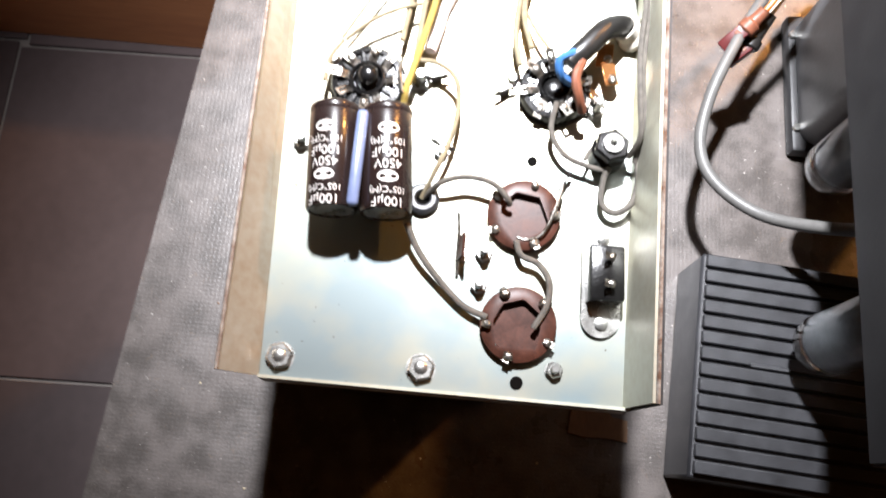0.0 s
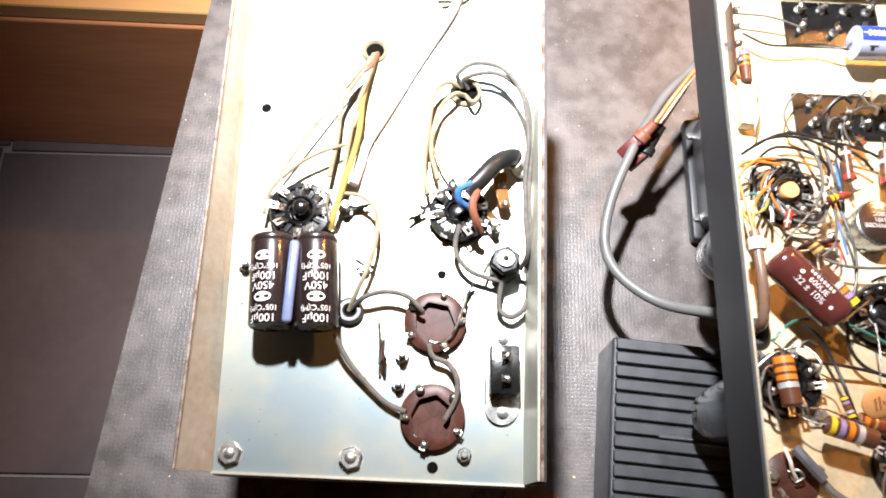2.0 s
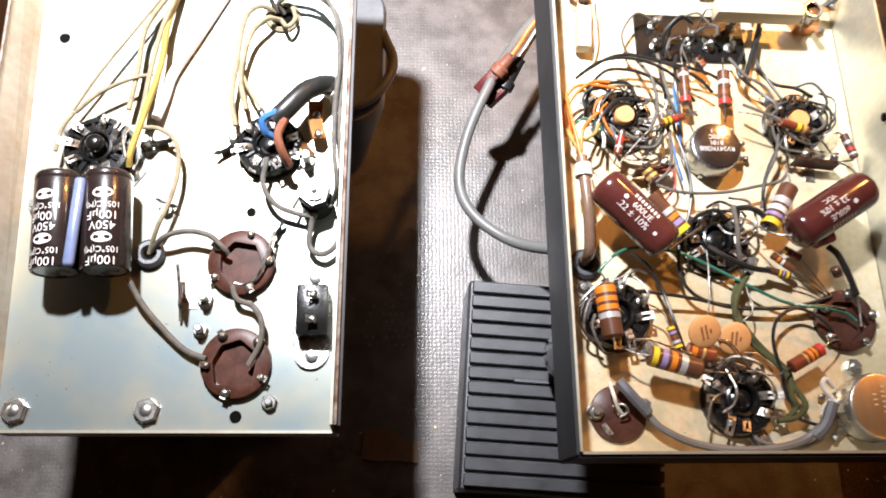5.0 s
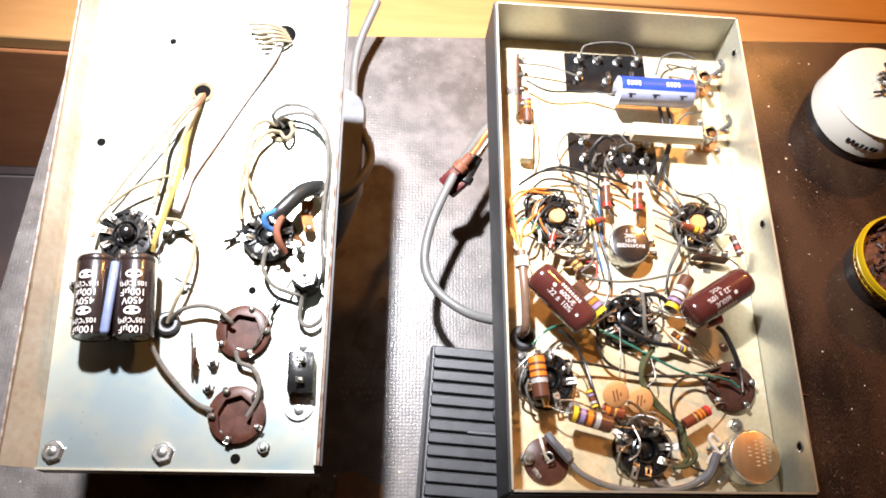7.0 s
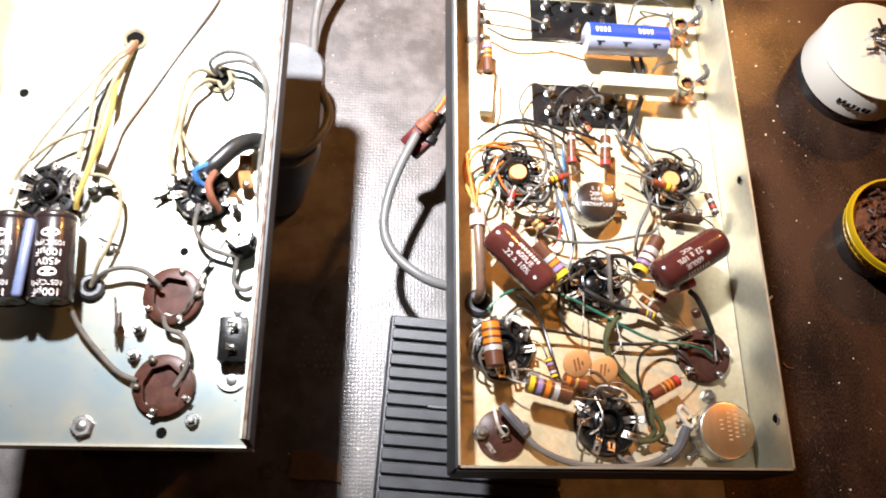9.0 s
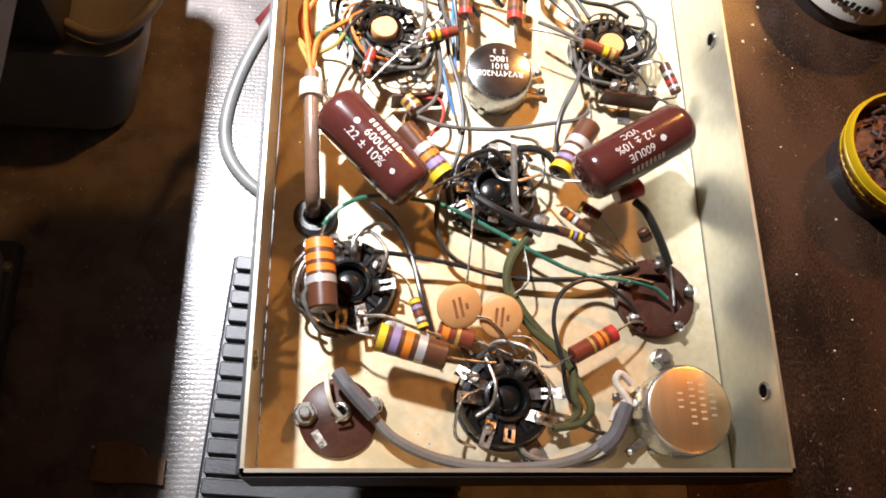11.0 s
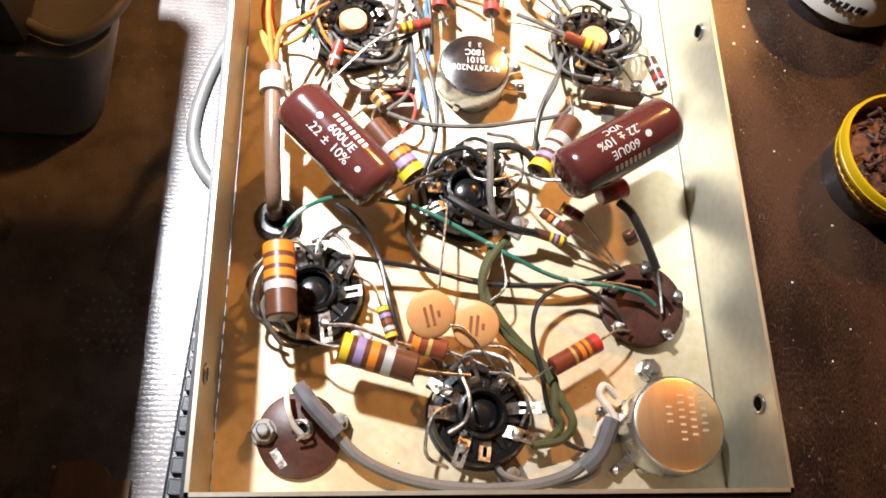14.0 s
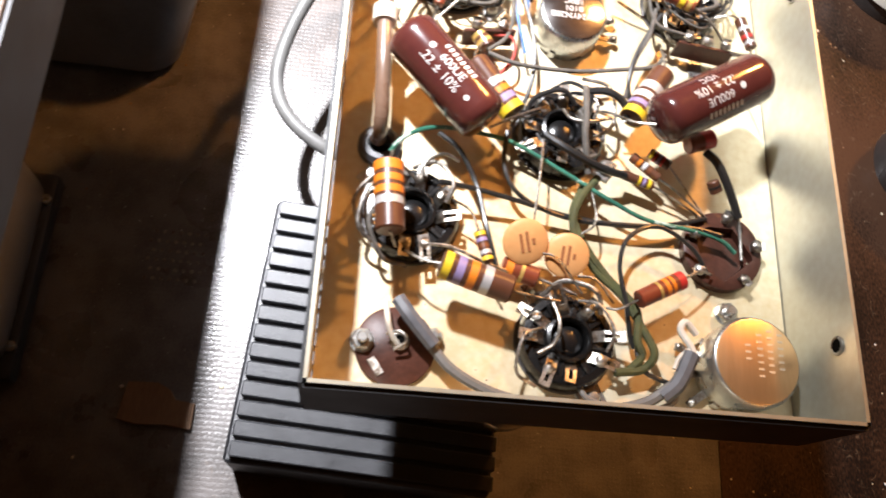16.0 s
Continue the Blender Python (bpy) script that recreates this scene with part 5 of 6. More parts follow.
    ("w_orange", 0.0009, [(0.1868, 0.1758, 0.1720), (0.1855, 0.1889, 0.1770), (0.1964, 0.1997, 0.1780), (0.2078, 0.2013, 0.1760)], "orange wire beside its twin"),
    ("w_green", 0.0007, [(0.1869, 0.1787, 0.1720), (0.1923, 0.1805, 0.1770), (0.1992, 0.1770, 0.1770), (0.2010, 0.1737, 0.1760)], "green wire at the socket"),
    ("w_black", 0.0008, [(0.1958, 0.1997, 0.1720), (0.2058, 0.2072, 0.1780), (0.2219, 0.2054, 0.1790), (0.2329, 0.1990, 0.1770), (0.2355, 0.1916, 0.1720)], "black wire round the socket"),
    ("w_black", 0.0008, [(0.1906, 0.2055, 0.1720), (0.2022, 0.2115, 0.1790), (0.2184, 0.2128, 0.1800), (0.2368, 0.2067, 0.1780), (0.2505, 0.1942, 0.1720)], "black wire in the harness"),
    ("w_black", 0.0008, [(0.2800, 0.2249, 0.1710), (0.2737, 0.2105, 0.1740), (0.2820, 0.2007, 0.1740), (0.2896, 0.1921, 0.1760)], "black wire beside the pot"),
    ("w_grey", 0.0008, [(0.2719, 0.2203, 0.1710), (0.2764, 0.2076, 0.1760), (0.2868, 0.2000, 0.1760), (0.2908, 0.1862, 0.1760)], "grey wire beside the pot"),
    ("w_black", 0.0008, [(0.2433, 0.2204, 0.1720), (0.2399, 0.2038, 0.1760), (0.2412, 0.1889, 0.1740), (0.2421, 0.1751, 0.1700)], "black wire beside the steel pot"),
    ("w_blue", 0.0007, [(0.2403, 0.2018, 0.1720), (0.2393, 0.1844, 0.1750), (0.2405, 0.1703, 0.1720)], "thin pale blue wire beside the pot"),
    ("w_black", 0.0008, [(0.2366, 0.1901, 0.1760), (0.2377, 0.1771, 0.1740), (0.2415, 0.1609, 0.1740), (0.2430, 0.1480, 0.1730), (0.2413, 0.1352, 0.1720), (0.2355, 0.1201, 0.1720)], "black wire falling past the pot"),
    ("w_grey", 0.0008, [(0.2313, 0.1832, 0.1780), (0.2344, 0.1683, 0.1760), (0.2326, 0.1557, 0.1740), (0.2259, 0.1491, 0.1730)], "grey wire to the tag strip"),
    ("w_blue", 0.0006, [(0.2335, 0.1801, 0.1760), (0.2359, 0.1644, 0.1750), (0.2396, 0.1506, 0.1720)], "thin blue-grey wire beside the pot"),
    ("w_black", 0.0008, [(0.2902, 0.1719, 0.1770), (0.2825, 0.1585, 0.1750), (0.2778, 0.1451, 0.1740), (0.2790, 0.1357, 0.1710)], "black wire from the far socket"),
    ("w_grey", 0.0008, [(0.2883, 0.1742, 0.1770), (0.2856, 0.1627, 0.1760), (0.2803, 0.1521, 0.1740), (0.2768, 0.1372, 0.1720)], "grey wire from the far socket"),
    ("w_grey", 0.0008, [(0.2729, 0.1909, 0.1760), (0.2805, 0.1862, 0.1780), (0.2893, 0.1813, 0.1790)], "grey wire behind the pot"),
    ("w_white", 0.0009, [(0.2006, 0.1649, 0.1770), (0.2012, 0.1726, 0.1760), (0.1960, 0.1824, 0.1750)], "white wire at the socket"),
    ("w_black", 0.0008, [(0.1964, 0.1722, 0.1760), (0.2000, 0.1804, 0.1780), (0.2094, 0.1909, 0.1780), (0.2234, 0.1914, 0.1760)], "black wire round the wired socket"),
)
for m_, r, pts, label in WIRES:
    wire(m_, r, pts, label)

# short wires crowding the sockets
def tangle(x, y, r, n, seed, colours):
    rnd = random.Random(seed)
    for k in range(n):
        a, b = rnd.uniform(0, 6.28), rnd.uniform(0.5, 2.4)
        q0, q1 = rnd.uniform(0.6, 0.8) * r, rnd.uniform(0.7, 1.5) * r
        h0, h1 = rnd.uniform(0.009, 0.012), rnd.uniform(0.002, 0.012)
        mid = a + b / 2
        pts = [(x + q0 * math.cos(a), y + q0 * math.sin(a), RZ + h0),
               (x + (q0 + q1) * 0.52 * math.cos(a + b * 0.3), y + (q0 + q1) * 0.52 * math.sin(a + b * 0.3), RZ + h0 + rnd.uniform(0.001, 0.004)),
               (x + q1 * math.cos(mid + b * 0.2), y + q1 * math.sin(mid + b * 0.2), RZ + (h0 + h1) / 2 + 0.002),
               (x + q1 * 0.9 * math.cos(a + b), y + q1 * 0.9 * math.sin(a + b), RZ + h1)]
        col, txt = rnd.choice(colours)
        wire(col, rnd.uniform(0.0004, 0.0009), pts, txt)


BARE, DARK, GREY = ("tin", "short bare lead bent over the socket"), ("w_black", "short black wire at the socket"), ("w_grey", "short grey cloth wire at the socket")
tangle(0.2135, 0.1853, 0.0155, 16, 5, (BARE, DARK, DARK, GREY, ("w_white", "short white wire at the socket"), ("w_orange", "short orange wire at the socket")))
tangle(0.3027, 0.1850, 0.0150, 12, 6, (BARE, BARE, DARK, GREY))
tangle(0.2537, 0.1216, 0.0155, 7, 7, (BARE, BARE, DARK))
tangle(0.2031, 0.0847, 0.0155, 4, 8, (BARE, GREY))
tangle(0.2556, 0.0463, 0.0155, 3, 9, (BARE,))
tangle(0.255, 0.229, 0.014, 9, 10, (DARK, GREY, BARE))
ha, hb = (0.2003, 0.0538, 0.1730), (0.2122, 0.0402, 0.1720)
hw = drum(ha, hb, 0.0026, (-0.2, -0.5, 1))
tagged(part("sleeve_print", text_mesh("125\u00b0C", 0.003, lambda p, q: hw(p + 0.003, q)), "print_", smooth=False), "white temperature print on the grey sleeve", "print")

# ---- parts on the power supply chassis ----
def LP(p, h=0.0):
    return (p[0], p[1], LZ(p[0], p[1]) + h)

SX, SY = (-0.0384, 0.1639, 0.1704)[:2]
octal_socket(SX, SY, LZ(SX, SY), 15, "black tube socket with bent lugs and a glossy centre button", r=0.0165, seed=11, tilt=(1.7, -4.4))
bm = B(); lathe(bm, [(0.0045, 0.010), (0.0042, 0.0125), (0.0028, 0.0138), (0, 0.0142)], pose(SX, SY, LZ(SX, SY)), 24)
part("centre_button", bm, "phenolic", bpy.data.objects["tube_socket.005"], "glossy black centre button")

def snap_capacitor(a, b, r, label, spots):
    c = thing("electrolytic_capacitor", label, "capacitor", (Vector(a) + Vector(b)) / 2, "dark brown capacitors")
    m, ln = along(a, b), (Vector(b) - Vector(a)).length
    bm = B(); lathe(bm, [(0, 0.0004), (r * 0.84, 0.0004), (r * 0.88, -0.0004), (r * 0.95, 0), (r, 0.001), (r, 0.0028), (r * 0.975, 0.0034), (r, 0.0042), (r, ln - 0.001), (r * 0.95, ln), (r * 0.86, ln), (r * 0.84, ln - 0.0008), (0, ln - 0.0008)], m, 44)
    sleeve = part("sleeve", bm, "film", c)
    bm = B(); lathe(bm, [(0, ln - 0.0008), (r * 0.83, ln - 0.0008), (r * 0.83, ln - 0.0004), (0, ln - 0.0004)], m, 30)
    part("vent_end", bm, "steel", c)
    w = drum(b, a, r + 0.00012, spots)
    for k in range(2):
        u = 0.0105 - 0.0205 * k
        part("print_oval", oval_mesh(w, u, 0, 0.0024, 0.0044), "print_", sleeve, smooth=False)
        for q, (tx, sz) in enumerate((("105\u00b0C(M)", 0.0038), ("100\u00b5F", 0.0054), ("450V", 0.0054))):
            uu = u - 0.0054 - 0.0048 * q
            if abs(uu) < ln / 2 - 0.002:
                part("print", text_mesh(tx, sz, lambda p, q_, uu=uu: w(uu - q_, p)), "print_", sleeve, smooth=False)
    return c

a1, b1 = (-0.0495, 0.1447, 0.1774), (-0.0460, 0.1001, 0.1763)
a2, b2 = (-0.0278, 0.1448, 0.1795), (-0.0241, 0.1001, 0.1785)
snap_capacitor(a1, b1, 0.0106, "dark brown snap-in capacitor with pale print, lying flat", (-0.25, -0.1, 1))
snap_capacitor(a2, b2, 0.0106, "dark brown snap-in capacitor beside its twin", (0.12, -0.1, 1))
q0, q1 = (-0.0385, 0.1405, 0.1892), (-0.0355, 0.0995, 0.1882)
bm = B(); box(bm, (0.0048, (Vector(q0) - Vector(q1)).length, 0.004), Matrix.Translation(((Vector(q0) + Vector(q1)) / 2) - Vector((0, 0, 0.004))) @ pose(0, 0, 0, 0, 4, 0), 0.0018, 3)
tagged(part("glue_bead", bm, "blue_glue"), "blue-grey shiny glue bead between the two capacitors", "glue bead")
wafer_socket(*(0.0322, 0.1079, 0.1672)[:2], LZ(0.0324, 0.1077), 30, "brown wafer socket with grey cloth wires soldered on", r=0.0151, seed=12, tilt=(1.7, -4.4))
wafer_socket(*(0.0327, 0.0622, 0.1658)[:2], LZ(0.0327, 0.0618), 0, "brown wafer socket with solder blobs near the front edge", r=0.0153, seed=13, tilt=(1.7, -4.4))
gx, gy = (-0.0102, 0.1127, 0.1650)[:2]
grommet(gx, gy, LZ(gx, gy), 0.0068, "black rubber grommet with two cloth wires")
for p, r, hi, tx in (((-0.0620, 0.0428, 0.1569), 0.0056, 0.0038, "large nickel nut near the front edge"), ((-0.0047, 0.0422, 0.1613), 0.0056, 0.0038, "large nickel nut at the middle of the front edge"), ((0.0478, 0.0453, 0.1655), 0.0034, 0.006, "small nickel nut beside an open hole"),
                     ((0.0168, 0.0908, 0.1645), 0.0036, 0.009, "nut on a tall bolt beside the tag"), ((0.0157, 0.0771, 0.1640), 0.0034, 0.008, "nut on a tall bolt between the wafers"), ((-0.0159, 0.1665, 0.1642), 0.0044, 0.01, "nut on a tall bolt beside the tube socket"),
                     ((-0.0647, 0.1358, 0.1595), 0.004, 0.008, "bolt half hidden by the capacitors"), ((-0.0044, 0.1340, 0.1641), 0.003, 0.006, "small nut beside the cloth wire"), ((0.0596, 0.1567, 0.1697), 0.0038, 0.012, "nut on a tall bolt by the cable")):
    nut_and_bolt(p[0], p[1], LZ(p[0], p[1]), r, tx, 17, hi)

# upright tag beside the bolts
p = (0.0059, 0.0902, 0.1636)
c = thing("upright_tag", "thin upright brown tag on a spiked metal foot", "tag", LP(p))
bm = B(); box(bm, (0.0012, 0.010, 0.011), pose(p[0], p[1] + 0.001, LZ(p[0], p[1]) + 0.002, 0, 12, 0), 0.0003)
part("tag", bm, "wafer", c)
bm = B(); sweep(bm, [LP((0.0064, 0.0813, 0.1634), 0.002), LP((0.0062, 0.0940, 0.1637), 0.007), LP((0.0051, 0.1050, 0.1640), 0.010)], 0.0006)
part("spike", bm, "tin", c)
bm = B(); box(bm, (0.009, 0.006, 0.0008), pose(p[0] + 0.004, p[1], LZ(p[0], p[1])), 0.0002)
part("foot", bm, "steel", c)

# slide switch on its bracket
p = (0.0653, 0.0821, 0.1679)
c = thing("slide_switch", "black slide switch on a nickel bracket, two soldered lugs", "switch", LP(p))
z = LZ(p[0], p[1])
bm = B(); box(bm, (0.0165, 0.031, 0.0009), pose(p[0] - 0.0003, p[1] + 0.0008, z, 0, 0, 1), 0.0004)
part("bracket", bm, "steel", c)
for s in (-1, 1):
    bm = B(); lathe(bm, [(0, 0), (0.0079, 0), (0.0079, 0.0009), (0, 0.0009)], pose(p[0] - 0.0003, p[1] + 0.0008 + s * 0.0155, z + 0.0002), 28)
    part("bracket_end", bm, "steel", c, "rounded bracket end")
bm = B(); box(bm, (0.0138, 0.0225, 0.010), pose(p[0] + 0.0002, p[1] + 0.002, z + 0.0009, 0, 0, 1), 0.001, 2)
part("body", bm, "phenolic", c)
for s in (-1, 1):
    bm = B(); lathe(bm, [(0, 0), (0.0026, 0), (0.0026, 0.001), (0.0014, 0.0014), (0, 0.0014)], pose(p[0], p[1] + 0.0008 + s * 0.0178, z + 0.0011), 18)
    part("rivet", bm, "steel", c)
    bm = B(); lug(bm, pose(p[0] + 0.002, p[1] + 0.002 + s * 0.0055, z + 0.0109, -20, 0, 90), 0.003, 0.006)
    lg = part("solder_lug", bm, "tin", c, smooth=False)
    bm = B(); blob(bm, (p[0] + 0.001, p[1] + 0.002 + s * 0.0055, z + 0.0145), 0.0017, 0.8)
    part("solder", bm, "tin", lg)

# mains entry socket with cable
mx, my = (0.0421, 0.1649, 0.1726)[:2]
octal_socket(mx, my, LZ(mx, my), 33, "black tube socket crowded by the mains cable and solder", r=0.0152, seed=21, tilt=(1.7, -4.4))
bm = B(); lathe(bm, [(0.0045, 0), (0.0075, 0), (0.0075, 0.002), (0.0058, 0.004), (0.0058, 0.008), (0.0045, 0.008)], along((0.0755, 0.1925, 0.1745), (0.0655, 0.1935, 0.184)), 24)
tagged(part("cable_bush", bm, "w_white"), "white strain-relief bush round the mains cable", "cable bush")
wire("w_black", 0.0047, [LP((0.0729, 0.1931, 0.1718), -0.001), (0.0694, 0.1940, 0.1796), (0.0600, 0.1870, 0.1867), (0.0511, 0.1758, 0.1886), (0.0453, 0.1699, 0.1870)], "thick black mains cable bent to the socket", "mains_cable", 14)
wire("w_blue", 0.0018, [(0.0521, 0.1758, 0.1887), (0.0459, 0.1722, 0.1911), (0.0409, 0.1688, 0.1906), (0.0421, 0.1643, 0.1866), (0.0470, 0.1642, 0.1810)], "blue mains conductor looped at the socket", "conductor")
wire("w_brown", 0.002, [(0.0503, 0.1698, 0.1894), (0.0479, 0.1616, 0.1900), (0.0499, 0.1547, 0.1869), (0.0524, 0.1512, 0.1810)], "brown mains conductor bent to a lug", "conductor")
CLIPS = ((0.0626, 0.1827, 0.1737), (0.0640, 0.1713, 0.1775), (0.0579, 0.1629, 0.1738))
c = thing("copper_clip", "bent copper-coloured clips beside the mains cable", "clip", CLIPS[0])
for k, q in enumerate(CLIPS):
    bm = B(); box(bm, (0.007, 0.010, 0.0008), pose(*q, 25 - 20 * k, 20 * k, 15 * k), 0.0002)
    lg = part("clip_blade", bm, "copper", c)
    bm = B(); blob(bm, (q[0] + 0.001, q[1] - 0.003, q[2] + 0.002), 0.002, 0.8)
    part("solder", bm, "tin", lg)

# fuse holder with hex nut
hx, hy = (0.0649, 0.1363, 0.1795)[:2]
c = thing("fuse_holder", "black fuse holder with a hexagonal collar and bright ring", "fuse holder", LP((hx, hy)))
z = LZ(hx, hy)
bm = B(); lathe(bm, [(0, 0), (0.0075, 0), (0.0075, 0.009), (0.006, 0.0105), (0, 0.0105)], pose(hx, hy, z), 28)
part("body", bm, "phenolic", c)
bm = B(); lathe(bm, [(0.0028, 0.0105), (0.0074, 0.0105), (0.0074, 0.0142), (0.0066, 0.0152), (0.0028, 0.0152)], pose(hx, hy, z, 0, 0, 20), 6)
part("nut", bm, "phenolic", c, smooth=False)
bm = B(); lathe(bm, [(0.0027, 0.0152), (0.0043, 0.0152), (0.0041, 0.0166), (0.003, 0.0166), (0.0027, 0.0158)], pose(hx, hy, z), 24)
part("threaded_ring", bm, "steel", c)
bm = B(); lathe(bm, [(0, 0.012), (0.0015, 0.012), (0.0015, 0.0165), (0.0027, 0.0165), (0.0027, 0.0105)], pose(hx, hy, z), 18)
part("stud", bm, "steel", c)

def bent_tab(p, turn, label):
    c = thing("bent_tab", label, "mounting tab", LP(p), "twisted mounting tabs")
    z = LZ(p[0], p[1])
    m = pose(p[0], p[1], z, 0, 0, turn)
    bm = B(); box(bm, (0.0045, 0.0007, 0.006), m, 0.0002)
    part("tab", bm, "can", c)
    for s in (-1, 1):
        bm = B(); box(bm, (0.003, 0.0007, 0.004), m @ pose(s * 0.0022, 0, 0.003, 0, s * 38, 0), 0.0002)
        part("ear", bm, "can", c)
    return c
bent_tab((0.0208, 0.1628, 0.1669), 30, "dark twisted mounting tab")
bent_tab((-0.0040, 0.1362, 0.1642), -20, "dark twisted mounting tab beside a wire")
bent_tab((0.0478, 0.1229, 0.1678), 60, "dark twisted mounting tab near the brown wafer")
bent_tab((-0.0092, 0.1674, 0.1648), 10, "dark twisted mounting tab by a bolt")

for p, r in (((-0.0073, 0.2625, 0.1677), 0.0062), ((0.0440, 0.2367, 0.1709), 0.0075)):
    bm = B(); lathe(bm, [(r * 0.8, 0.0), (r * 0.8, 0.001), (r, 0.0022), (r * 1.18, 0.0012), (r * 1.2, 0.0)], pose(*LP(p)), 30)
    g = tagged(part("wire_grommet", bm, "w_cream"), "pale rubber ring where cloth wires pass the plate", "grommet")
    bm = B(); lathe(bm, [(0, 0.0), (r * 0.82, 0.0), (r * 0.82, 0.0006), (0, 0.0006)], pose(*LP(p)), 24)
    part("hole", bm, "hole_shade", g)

